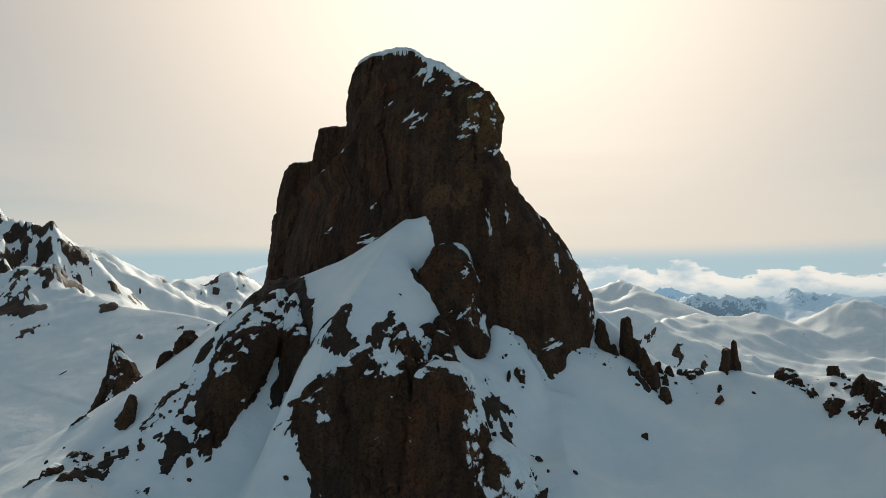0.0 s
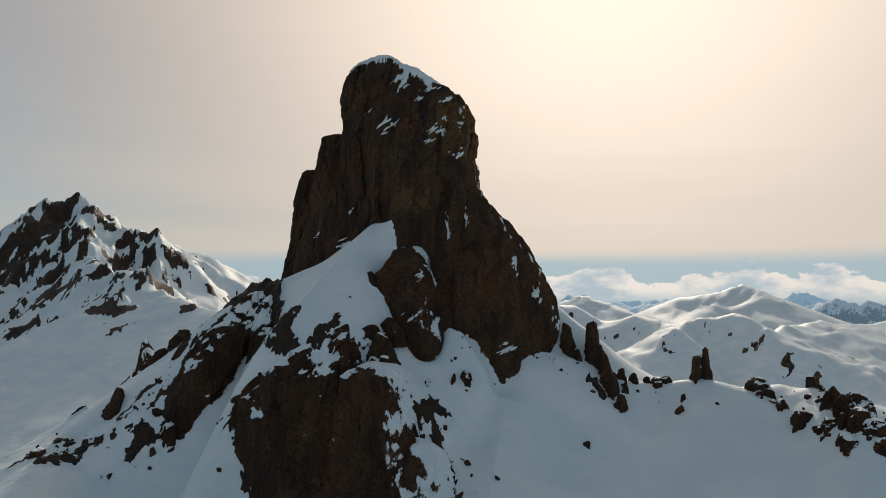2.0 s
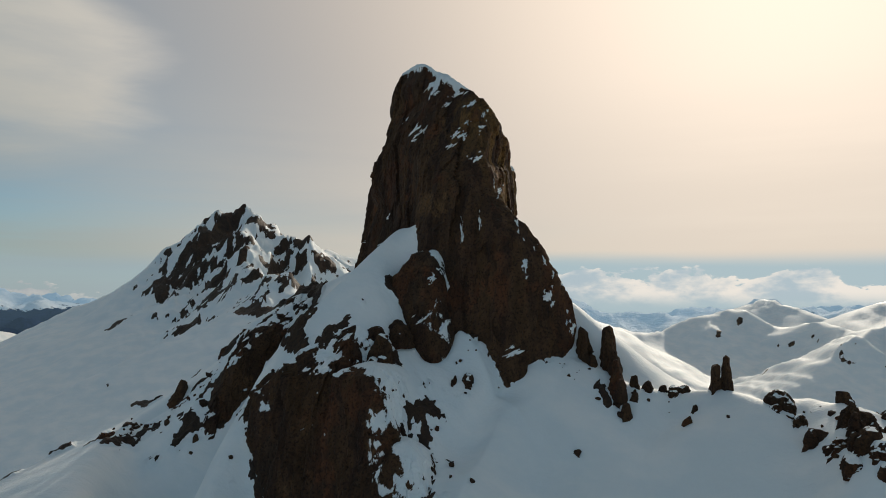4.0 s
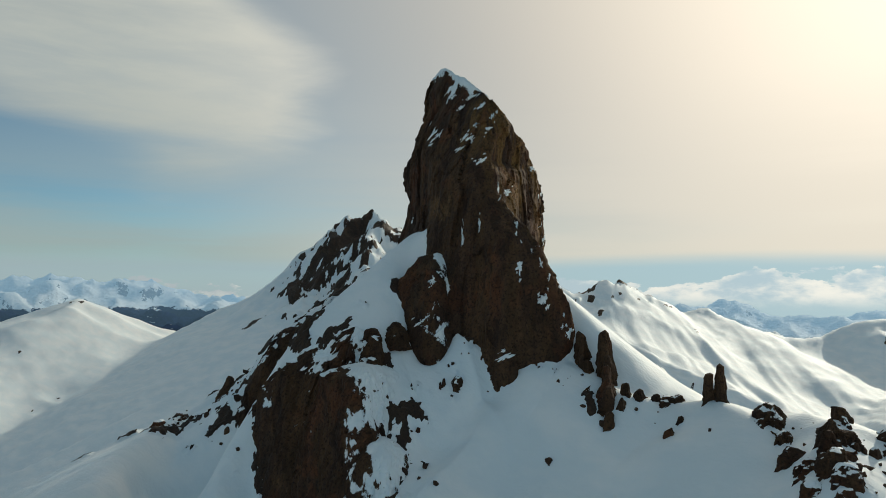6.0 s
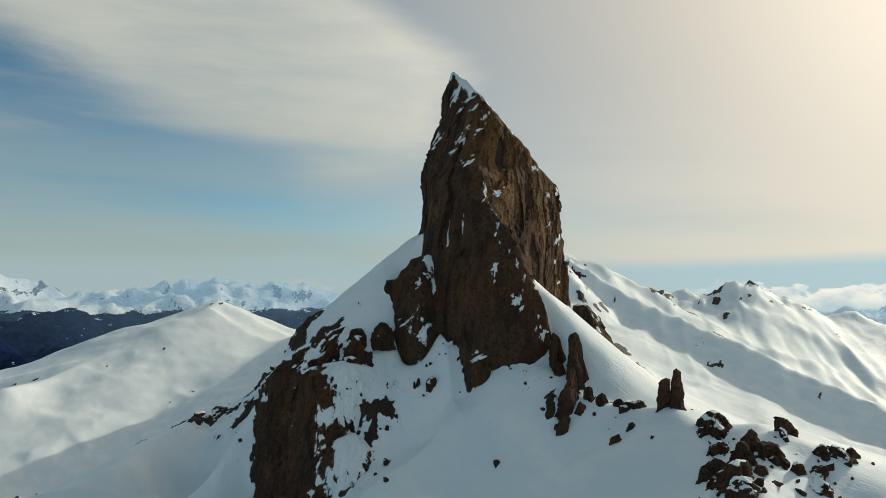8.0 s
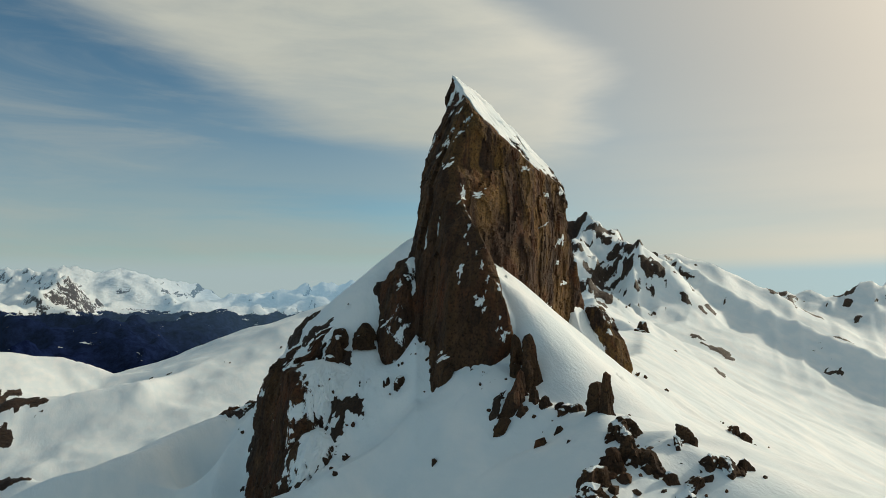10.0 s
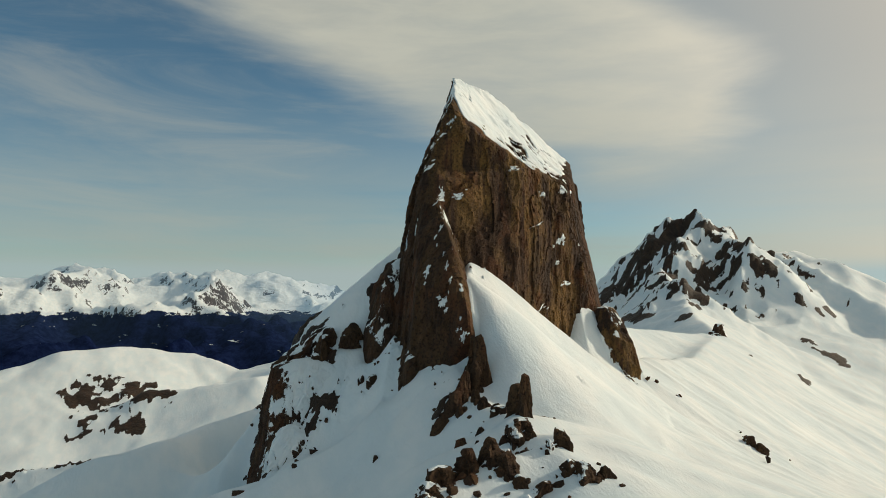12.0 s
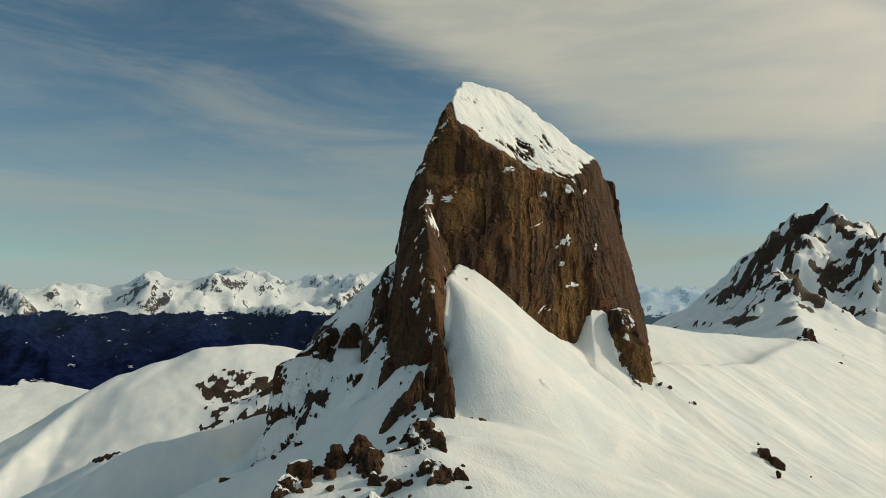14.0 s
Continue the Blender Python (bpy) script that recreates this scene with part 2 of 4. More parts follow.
GROUND = make_ground()


# ---- noise in numpy ----
def lattice(ix, iy, iz, seed):
    h = (ix.astype(np.int64) * 374761393 + iy.astype(np.int64) * 668265263 + iz.astype(np.int64) * 2147483647 + seed * 144665) & 0xFFFFFFFF
    h = ((h ^ (h >> 13)) * 1274126177) & 0xFFFFFFFF
    h = ((h ^ (h >> 16)) * 2246822519) & 0xFFFFFFFF
    return ((h ^ (h >> 15)) & 0xFFFF) / 32767.5 - 1.0


def value_noise(x, y, z, seed=0):
    x, y, z = np.broadcast_arrays(np.asarray(x, float), np.asarray(y, float), np.asarray(z, float))
    ix, iy, iz = np.floor(x), np.floor(y), np.floor(z)
    fx, fy, fz = x - ix, y - iy, z - iz
    fx, fy, fz = (f * f * f * (f * (f * 6 - 15) + 10) for f in (fx, fy, fz))
    out = 0.0
    for dx in (0, 1):
        for dy in (0, 1):
            for dz in (0, 1):
                weight = (fx if dx else 1 - fx) * (fy if dy else 1 - fy) * (fz if dz else 1 - fz)
                out = out + weight * lattice(ix + dx, iy + dy, iz + dz, seed)
    return out


def fbm(x, y, z=0.0, octaves=4, gain=0.5, seed=0):
    out, amp, k = 0.0, 1.0, 1.0
    for i in range(octaves):
        out = out + amp * value_noise(x * k + 17.3 * i, y * k - 9.1 * i, np.asarray(z) * k + 4.7 * i, seed + i)
        amp, k = amp * gain, k * 2.03
    return out


def ridged(x, y, z=0.0, octaves=4, gain=0.5, seed=0):
    out, amp, k = 0.0, 1.0, 1.0
    for i in range(octaves):
        out = out + amp * (1 - 2 * np.abs(value_noise(x * k + 17.3 * i, y * k - 9.1 * i, np.asarray(z) * k + 4.7 * i, seed + i)))
        amp, k = amp * gain, k * 2.07
    return out


def peaks(x, y, octaves=7, seed=0):
    """Sharp branching crests, about 0 to 1.3."""
    out, amp, k, weight = 0.0, 0.6, 1.0, 1.0
    for i in range(octaves):
        c, sn = math.cos(0.7 * i), math.sin(0.7 * i)
        v = (1 - np.abs(value_noise((c * x - sn * y) * k + 7.3 * i, (sn * x + c * y) * k - 5.1 * i, 0.5, seed + i))) ** 2.4 * weight
        out = out + amp * v
        weight = np.clip(v * 1.8, 0, 1)
        amp, k = amp * 0.56, k * 2.05
    return out


def blocks(x, y, z, seed=0):
    """Broken into cells: each cell has its own value, -1 to 1, and tilts a little across."""
    ix, iy, iz = np.floor(x), np.floor(y), np.floor(z)
    best, value = np.full(x.shape, 1e9), np.zeros(x.shape)
    for dx in (-1, 0, 1):
        for dy in (-1, 0, 1):
            for dz in (-1, 0, 1):
                cx, cy, cz = ix + dx, iy + dy, iz + dz
                px = cx + 0.5 + 0.42 * lattice(cx, cy, cz, seed) - x
                py = cy + 0.5 + 0.42 * lattice(cx, cy, cz, seed + 1) - y
                pz = cz + 0.5 + 0.42 * lattice(cx, cy, cz, seed + 2) - z
                d = px * px + py * py + pz * pz
                here = lattice(cx, cy, cz, seed + 3) + 0.7 * (px * lattice(cx, cy, cz, seed + 4) + py * lattice(cx, cy, cz, seed + 5) + pz * lattice(cx, cy, cz, seed + 6))
                value = np.where(d < best, here, value)
                best = np.minimum(best, d)
    return value


def ease(v, lo, hi):
    t = np.clip((v - lo) / (hi - lo), 0, 1)
    return t * t * (3 - 2 * t)


# ---- the lie of the land ----
# Each ridge: crest line, fall to its left and to its right (metres per metre), distance over which the fall holds, and the fall beyond.
RIDGES = [
    # snow at the tower's north foot, and the crest from there to the high peak
    ([(8, 262, 150), (7, 285, 135), (5, 308, 129), (-5, 322, 126)], 1.0, 0.6, 70, 0.45),
    ([(20, 241, 163), (32, 235, 157), (42, 232, 146.5)], 0.8, 3.5, 60, 1.2),
    ([(7, 215, 133.5), (16, 216.5, 134.5), (24, 220.5, 138.5), (27, 216.5, 129.5), (30, 212, 121)], 0.9, 1.0, 20, 0.9),
    ([(1, 292, 151), (3, 300, 145)], 2.6, 1.6, 30, 1.5),
    ([(-5, 322, 126), (-60, 395, 122), (-140, 481, 130), (-240, 545, 140), (-322, 596, 161)], 0.5, 0.60, 90, 0.5),
    ([(-322, 596, 161), (-416, 645, 176), (-480, 720, 214), (-540, 803, 260)], 0.8, 0.68, 90, 0.5),
    ([(-540, 803, 260), (-470, 785, 230), (-414, 772, 212), (-385, 755, 172)], 0.95, 0.95, 100, 0.5),
    ([(-500, 850, 236), (-503, 897, 214), (-495, 985, 206), (-477, 1051, 169)], 0.7, 0.55, 150, 0.45),
    ([(-540, 803, 260), (-480, 880, 224), (-430, 920, 205), (-375, 965, 168), (-400, 990, 156), (-420, 1000, 156)], 0.9, 0.80, 150, 0.6),
    ([(-420, 1000, 156), (-395, 1040, 161), (-372, 1075, 157), (-349, 1112, 164), (-328, 1177, 165), (-312, 1205, 158), (-299, 1231, 147)], 0.9, 0.60, 260, 0.40),
    ([(-299, 1231, 147), (-261, 1277, 120), (-234, 1317, 126), (-209, 1335, 108), (-175, 1385, 89), (-123, 1417, 78), (-72, 1477, 71)], 0.5, 0.44, 320, 0.38),
    ([(-540, 803, 260), (-552, 785, 253), (-568, 768, 255), (-580, 738, 222), (-592, 700, 165), (-640, 645, 122), (-700, 580, 60)], 0.9, 0.8, 150, 0.5),
    # rocky crest running east from the tower's foot
    ([(33, 226, 136), (46, 225.5, 130.5), (54, 227, 128.5), (64, 224, 124), (75, 226, 122), (88, 225, 124), (101, 217, 122), (110, 223, 124.5), (118, 218, 123.5),
      (127, 216, 121), (138, 210, 115), (156, 198, 104), (185, 175, 88)], 0.28, 0.71, 50, 0.55),
    ([(116, 217, 123.5), (118, 204, 122.5), (121, 194, 119), (126, 183, 110), (135, 168, 98)], 0.7, 1.05, 40, 0.7),
    # snow rib in front of the tower
    ([(-4, 228, 175), (-12, 214, 152), (-17, 200, 142), (-15, 191, 134)], 1.1, 0.5, 36, 1.1),
    # hump to the west and its rib
    ([(-12, 231, 172), (-30, 240, 161), (-55, 240, 152)], 0.78, 0.95, 60, 0.6),
    ([(-58, 238, 149), (-62, 224, 144), (-64, 216, 134), (-67, 208, 110), (-73, 198, 92)], 1.0, 0.95, 40, 0.5),
    ([(-55, 240, 151), (-58, 265, 154), (-64, 290, 149), (-100, 390, 135), (-140, 481, 130)], 0.8, 0.6, 60, 0.5),
    ([(-58, 250, 151), (-84, 243, 129), (-112, 224, 106.5), (-125, 203, 97), (-138, 168, 79), (-160, 138, 67), (-186, 112, 66), (-200, 72, 60), (-235, 10, 28)],
     0.62, 0.75, 60, 0.55),
    # smooth hills to the west
    ([(-1080, 900, 40), (-964, 604, 150), (-922, 565, 134), (-848, 520, 84), (-749, 459, 12), (-600, 340, -60)], 0.42, 0.36, 300, 0.3),
    ([(-922, 565, 134), (-865, 380, 52), (-960, 250, 42), (-1005, 185, 66), (-1008, 118, 81), (-990, 50, 80), (-978, 0, 78), (-955, -52, 58), (-920, -113, 32), (-880, -142, 13), (-810, -166, -13), (-735, -177, -36), (-660, -185, -60)], 0.45, 0.60, 300, 0.40),
    ([(-1560, -620, -10), (-1506, -519, -20), (-1490, -419, -30), (-1423, -304, -46), (-1300, -200, -90)], 0.3, 0.2, 300, 0.25),
    ([(-865, 380, 50), (-780, 260, 44), (-812, 127, 26), (-888, 60, -40), (-940, -20, -80)], 0.62, 0.72, 130, 0.4),
    # low hills to the north-east
    ([(-59, 1501, 68), (-20, 1504, 107), (40, 1556, 122), (116, 1526, 95), (188, 1503, 94), (242, 1447, 89), (254, 1395, 69)], 0.5, 0.62, 170, 0.42),
    ([(164, 1153, 37), (187, 1182, 68), (220, 1228, 89), (252, 1295, 95), (323, 1283, 104), (361, 1224, 77), (382, 1167, 72)], 0.5, 0.62, 150, 0.40),
    ([(361, 1224, 77), (470, 1180, 38), (640, 1120, 0)], 0.4, 0.45, 150, 0.36),
    # broad mountains beyond them
    ([(339, 2493, 78), (424, 2583, 133), (527, 2567, 146), (636, 2597, 177), (676, 2536, 155), (719, 2422, 119)], 0.4, 0.42, 400, 0.22),
    ([(-147, 2999, 65), (12, 3006, 114), (105, 3057, 143), (197, 3004, 114), (288, 2899, 74)], 0.4, 0.45, 300, 0.25),
    ([(906, 1895, 40), (976, 1915, 68), (1084, 1914, 109), (1195, 1965, 100)], 0.45, 0.50, 250, 0.25),
    ([(448, 1536, 62), (635, 1791, 86), (781, 1841, 83), (820, 1714, 57)], 0.35, 0.40, 250, 0.25),
]
# Gullies and steps cut out of that: a line, half width, depth.
CUTS = [((-47, 208), (-62, 172), 11, 24), ((-15, 166), (-15, 146), 18, 34), ((-32, 180), (10, 177), 8.5, 15), ((8, 213), (28, 211), 8, 9),
        ((-4, 220), (8, 215), 5, 12), ((9, 221), (17, 221), 5, 11), ((30, 200), (48, 192), 13, 6), ((-82, 214), (-88, 195), 9, 6), ((-66, 199), (-76, 184), 12, 14),
        ((-47, 165), (-38, 133), 17, 27), ((-14, 150), (-24, 120), 18, 20), ((-91, 213), (-98, 205), 5, 4), ((-142, 280), (-126, 278), 10, 7)]
# Rugged ground: place, size, amount.
RUGGED = [(-540, 803, 120, 1.0), (-430, 660, 90, 0.9), (-414, 770, 70, 0.9), (-500, 725, 80, 0.8), (-330, 590, 70, 0.5), (-349, 1112, 60, 0.6),
          (-328, 1177, 50, 0.6), (-234, 1317, 40, 0.4), (220, 1220, 40, 0.5), (1060, 1900, 90, 0.3), (560, 2560, 200, 0.35), (105, 3050, 150, 0.5), (-142, 481, 25, 0.3), (-850, 90, 70, 0.3), (-395, 1030, 50, 0.5)]


def ridge_height(x, y, crest, left, right, reach, beyond):
    best = np.full(x.shape, -1e9)
    for k, ((ax, ay, az), (bx, by, bz)) in enumerate(zip(crest, crest[1:])):
        dx, dy = bx - ax, by - ay
        length = math.hypot(dx, dy)
        t = ((x - ax) * dx + (y - ay) * dy) / length ** 2
        past = length * (np.maximum(-t, 0) * (k == 0) + np.maximum(t - 1, 0) * (k == len(crest) - 2))   # ends fall off faster
        t = np.clip(t, 0, 1)
        px, py = x - (ax + t * dx), y - (ay + t * dy)
        dist = np.hypot(px, py)
        side = (dx * py - dy * px) / length          # above zero to the left
        w = 0.5 + 0.5 * np.tanh(side / (3 + 0.2 * dist))
        fall = left * w + right * (1 - w)
        near = np.minimum(dist, reach)
        soft = np.sqrt(dist ** 2 + 4.0) - 2.0
        drop = fall * np.minimum(soft, reach) + beyond * np.maximum(dist - reach, 0) * (fall / max(left, right)) ** 0.5 + 0.6 * past
        best = np.maximum(best, az + (bz - az) * t - drop)
    return best


def far_country(x, y, r):
    """Height of the far country: a deep valley, then ranges."""
    az = np.degrees(np.arctan2(x - 20, y - 215))
    west = ease(-az, 25, 60)
    floor_z = -130 - 110 * west
    far_base = floor_z + 95 * ease(r, 2300, 4300) + west * (0.62 + 0.38 * ease(-az, 72, 92)) * (170 * ease(r, 2500, 3300) + 225 * ease(r, 3300, 4300))
    amp = 38 + 42 * ease(r, 1500, 3600)
    warp = 0.25 * fbm(x / 700, y / 700, 0.0, 2, 0.5, 7)
    chains = (peaks(x / 800 + warp, y / 800 - warp, 8, 11) * 2.2 - 0.9) * amp + fbm(x / 2600, y / 2600, 0.0, 2, 0.5, 5) * amp * 0.35
    chains = chains + (peaks(x / 260 + warp, y / 260, 5, 17) - 0.5) * 46 * ease(r, 1300, 2600)
    far_z = far_base + chains * ease(r, 900, 2200) * (1 - 0.85 * west * ease(-np.abs(r - 2200), -700, -200))
    return far_z


def land(x, y):
    """Height of the ground."""
    x, y = np.atleast_1d(np.asarray(x, float)), np.atleast_1d(np.asarray(y, float))
    r = np.hypot(x - 20, y - 215)
    k = 2.2 + 0.006 * r
    total, top = 0.0, None
    tops = [ridge_height(x, y, *ridge) for ridge in RIDGES]
    high = np.maximum.reduce(tops)
    for h in tops:
        total = total + np.exp(np.clip((h - high) / k, -40, 0))
    z = high + k * np.log(total) - k * 0.35
    for (ax, ay), (bx, by), width, depth in CUTS:
        dx, dy = bx - ax, by - ay
        t = np.clip(((x - ax) * dx + (y - ay) * dy) / (dx * dx + dy * dy), 0, 1)
        z = z - depth * np.exp(-((x - ax - t * dx) ** 2 + (y - ay - t * dy) ** 2) / width ** 2)
    rough = 0.0
    for bx, by, size, amount in RUGGED:
        rough = rough + amount * np.exp(-((x - bx) ** 2 + (y - by) ** 2) / size ** 2)
    z = z + np.minimum(rough, 1.0) * ((peaks(x / 95, y / 95, 6, 91) - 0.62) * 26 + (peaks(x / 28, y / 28, 4, 95) - 0.5) * 15)
    out = r > 850
    z[out] = np.maximum(z[out], far_country(x[out], y[out], r[out]))
    if not np.any(r > 250):
        return z + fbm(x / 30, y / 30, 0.0, 4, 0.5, 31) * 1.1
    mid = ease(r, 250, 700) * (1 - ease(r, 1800, 2600))
    z = z + mid * (peaks(x / 190, y / 190, 5, 21) - 0.5) * 11 * (1 - 0.5 * ease(-x, 620, 760) * ease(-y, -720, -600))
    z = z + ease(r, 600, 800) * (1 - ease(r, 2000, 2600)) * ease(x, -150, 100) * (peaks(x / 140, y / 140, 5, 27) - 0.5) * 16
    slope_ne = ease(x + 0.6 * y, 120, 260) * ease(y, 255, 300) * (1 - ease(r, 1250, 1600))
    across, along = 0.62 * x - 0.78 * y, 0.78 * x + 0.62 * y
    z = z + slope_ne * (1 - ease(r, 500, 800)) * (ridged(across / 16, along / 150, 0.0, 3, 0.5, 61) * 0.9 + fbm(across / 45, along / 260, 0.0, 2, 0.5, 65) * 2.2)
    across, along = 0.80 * x + 0.60 * y, 0.60 * x - 0.80 * y
    z = z + slope_ne * ease(r, 500, 800) * (ridged(across / 24, along / 420, 0.0, 4, 0.55, 67) * 2.3 + fbm(across / 80, along / 500, 0.0, 2, 0.5, 69) * 2.5)
    z = z + ease(-x, 560, 700) * (1 - ease(r, 1300, 1700)) * (fbm(x / 110, y / 110, 0.0, 3, 0.5, 87) * 4.5 + fbm(x / 38, y / 38, 0.0, 2, 0.5, 89) * 1.2)
    near = 1 - ease(r, 300, 800)
    z = z + near * (fbm(x / 30, y / 30, 0.0, 4, 0.5, 31) * 1.1)
    return z


def mesh_object(name, verts, faces, mat, parent=None, smooth=True):
    me = bpy.data.meshes.new(name)
    me.from_pydata([tuple(v) for v in verts] if not isinstance(verts, np.ndarray) else verts.tolist(), [], faces)
    me.materials.append(mat)
    if smooth:
        me.polygons.foreach_set("use_smooth", [True] * len(me.polygons))
    me.update()
    ob = new(name, me)
    if parent:
        ob.parent = parent
    return ob


# Rock showing through the snow: place, size, amount.
WEST_ROCKS = [(-563, 683, 16, 0.5), (-573, 650, 12, 0.5), (-546, 598, 14, 0.5), (-327, 418, 9, 0.5), (-387, 439, 9, 0.5), (-324, 379, 8, 0.5), (-309, 547, 10, 0.5),
              (-423, 695, 16, 0.5), (-841, 79, 28, 0.7), (-799, 62, 26, 0.75), (-860, 35, 28, 0.7), (-885, 121, 18, 0.7), (-763, 100, 22, 0.8), (-745, 122, 16, 0.6), (-765, 45, 16, 0.7), (-895, 85, 12, 0.5), (-160, 138, 6, 0.5), (-125, 203, 4, 0.5), (-186, 112, 6, 0.5), (-200, 74, 7, 0.45)]
PEAK_ROCKS = [(-551, 748, 22, 0.5), (-540, 790, 26, 0.4), (-396, 618, 20, 0.5), (-470, 690, 110, 0.14), (-350, 620, 70, 0.14), (-520, 740, 80, 0.16), (-285, 721, 14, 0.5), (-260, 725, 12, 0.5), (-210, 828, 12, 0.5),
              (-237, 844, 14, 0.5), (-430, 920, 18, 0.5), (-375, 970, 16, 0.5), (-330, 1354, 22, 0.5), (-269, 942, 14, 0.5), (-336, 994, 14, 0.5), (-103, 514, 5, 0.6), (-224, 626, 7, 0.6),
              (-472, 850, 22, 0.5), (-452, 660, 18, 0.4), (-360, 612, 14, 0.4)]
SLOPE_ROCKS = [(-249, 543, 11, 0.6), (-200, 481, 5, 0.6), (-176, 487, 5, 0.6), (-256, 497, 4, 0.6), (-236, 456, 4, 0.6), (-313, 527, 6, 0.6), (-319, 559, 15, 0.5), (-309, 612, 9, 0.55),
               (-558, 677, 20, 0.5), (-417, 556, 7, 0.6), (-317, 553, 16, 0.5), (-294, 518, 12, 0.5), (-315, 418, 9, 0.6), (-514, 679, 15, 0.5)]
HILL_ROCKS = [(-838, 464, 11, 0.62), (-825, 378, 11, 0.62), (-692, 419, 13, 0.62), (-702, 453, 7, 0.62), (-761, 401, 5, 0.62), (-882, 293, 5, 0.62), (-865, 316, 6, 0.62), (-830, 339, 5, 0.62), (-681, 251, 5, 0.62), (-835, 383, 6, 0.62), (-710, 225, 3, 0.62), (-713, 187, 3, 0.62)]
# Bands of rock: from, to, width, amount.
STRIPS = [(-48, 234, -42, 220, 4, 0.50), (-62, 238, -50, 230, 4, 0.42), (-73, 200, -78, 188, 4, 0.50), (-91, 182, -86, 190, 3.5, 0.5), (-100, 202, -112, 184, 3.5, 0.42), (-24, 214, -36, 200, 3, 0.36),
          (-82, 206, -96, 188, 3.5, 0.42), (55, 222, 60, 214, 2.2, 0.45), (-100, 232, -112, 222, 2.5, 0.42), (-162, 137, -190, 104, 5, 0.62), (-195, 96, -206, 62, 7, 0.62), (-128, 200, -136, 174, 3, 0.5)]
BODIES = []


def build_ground():
    step = 0.0088
    radii = 4.0 * np.exp(np.arange(0, math.log(4700 / 4.0) + step, step))
    ang = np.radians(np.concatenate([np.linspace(-155, 55, 900, endpoint=False), np.linspace(55, 205, 240, endpoint=False)]))    # finer on the side that is seen
    n_az = len(ang)
    rr, aa = np.meshgrid(radii, ang, indexing="ij")
    x, y = (6 + rr * np.sin(aa)).ravel(), (255 + rr * np.cos(aa)).ravel()        # its middle lies inside the tower
    z = land(x, y)
    nr = len(radii)
    zz = z.reshape(nr, n_az)
    xs, ys = x.reshape(nr, n_az), y.reshape(nr, n_az)
    # steepness
    dzr = np.gradient(zz, axis=0) / np.maximum(np.gradient(rr, axis=0), 1e-6)
    turn = (np.roll(ang, -1) - np.roll(ang, 1)) % (2 * math.pi)
    dza = (np.roll(zz, -1, 1) - np.roll(zz, 1, 1)) / (rr * turn)
    steep = np.hypot(dzr, dza).ravel()
    r = np.hypot(x - 20, y - 215)
    az = np.degrees(np.arctan2(x - 20, y - 215))
    # weight of the painted haze: grows with distance, thinner to the west
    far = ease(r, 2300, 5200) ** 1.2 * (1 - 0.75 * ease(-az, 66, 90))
    rock = ease(steep, 0.62, 1.25) * ease(r, 250, 500) * np.where(r > 1800, 0.85, 0.42)
    blobs = [(-548, 785, 38, 0.35), (-416, 766, 24, 0.35), (-395, 745, 22, 0.3), (-425, 636, 30, 0.35), (-500, 715, 30, 0.25), (-340, 572, 30, 0.25), (-142, 480, 14, 0.5),
             (-393, 1024, 18, 0.8), (-349, 1104, 20, 0.8), (-328, 1168, 18, 0.8), (-300, 1215, 14, 0.6), (-232, 1308, 10, 0.6), (-330, 1080, 12, 0.6), (-318, 1050, 12, 0.7), (-290, 1165, 12, 0.6), (-270, 1205, 12, 0.6),
             (-815, 122, 30, 0.95), (-845, 100, 30, 0.9), (-875, 66, 34, 0.9), (-780, 150, 14, 0.5), (-930, 575, 24, 0.5), (200, 1190, 16, 0.7), (212, 1212, 14, 0.6), (60, 1515, 14, 0.5), (23, 1456, 9, 0.7), (560, 1500, 60, 0.3), (-964, 604, 30, 0.3),
             (-8, 187, 16, 0.5), (10, 186, 12, 0.45), (-66, 212, 12, 0.35), (62, 218, 6, 0.35), (118, 204, 12, 0.25), (-60, 236, 9, 0.25)]
    for bx, by, size, amount in blobs + WEST_ROCKS + PEAK_ROCKS + SLOPE_ROCKS + HILL_ROCKS:
        rock = rock + amount * np.exp(-((x - bx) ** 2 + (y - by) ** 2) / size ** 2)
    for ax, ay, bx, by, width, amount in STRIPS:
        dx, dy = bx - ax, by - ay
        t = np.clip(((x - ax) * dx + (y - ay) * dy) / (dx * dx + dy * dy), 0, 1)
        rock = rock + amount * np.exp(-((x - ax - t * dx) ** 2 + (y - ay - t * dy) ** 2) / width ** 2)
    rock = np.where(r < 350, rock, np.minimum(rock, 0.66))
    close = r < 140
    halo = np.zeros(close.sum())
    for cx, cy, planes, amount in BODIES:                     # rock heads round the foot of each crag
        gap = np.full(halo.shape, 1e9)
        for azim, prof in planes:
            gap = np.minimum(gap, offsets(prof, z[close]) - math.cos(radians(azim)) * (x[close] - cx) - math.sin(radians(azim)) * (y[close] - cy))
        halo = np.maximum(halo, amount * np.exp(-np.clip(-gap, 0, 60) / 2.6))
    rock[close] += halo
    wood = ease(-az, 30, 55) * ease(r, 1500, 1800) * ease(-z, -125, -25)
    mosaic = np.exp(-((x - 15) ** 2 / 15 ** 2 + (y - 186) ** 2 / 13 ** 2)) + np.exp(-((x + 30) ** 2 + (y - 186) ** 2) / 12 ** 2) + np.exp(-((x + 70) ** 2 + (y - 214) ** 2) / 16 ** 2)
    rock = rock + 0.55 * mosaic * fbm(x / 4.5, y / 4.5, 0.0, 5, 0.62, 141) * (r < 250)
    soft = np.where(r < 350, 0.08, np.where(r < 1800, 0.22, 0.5))
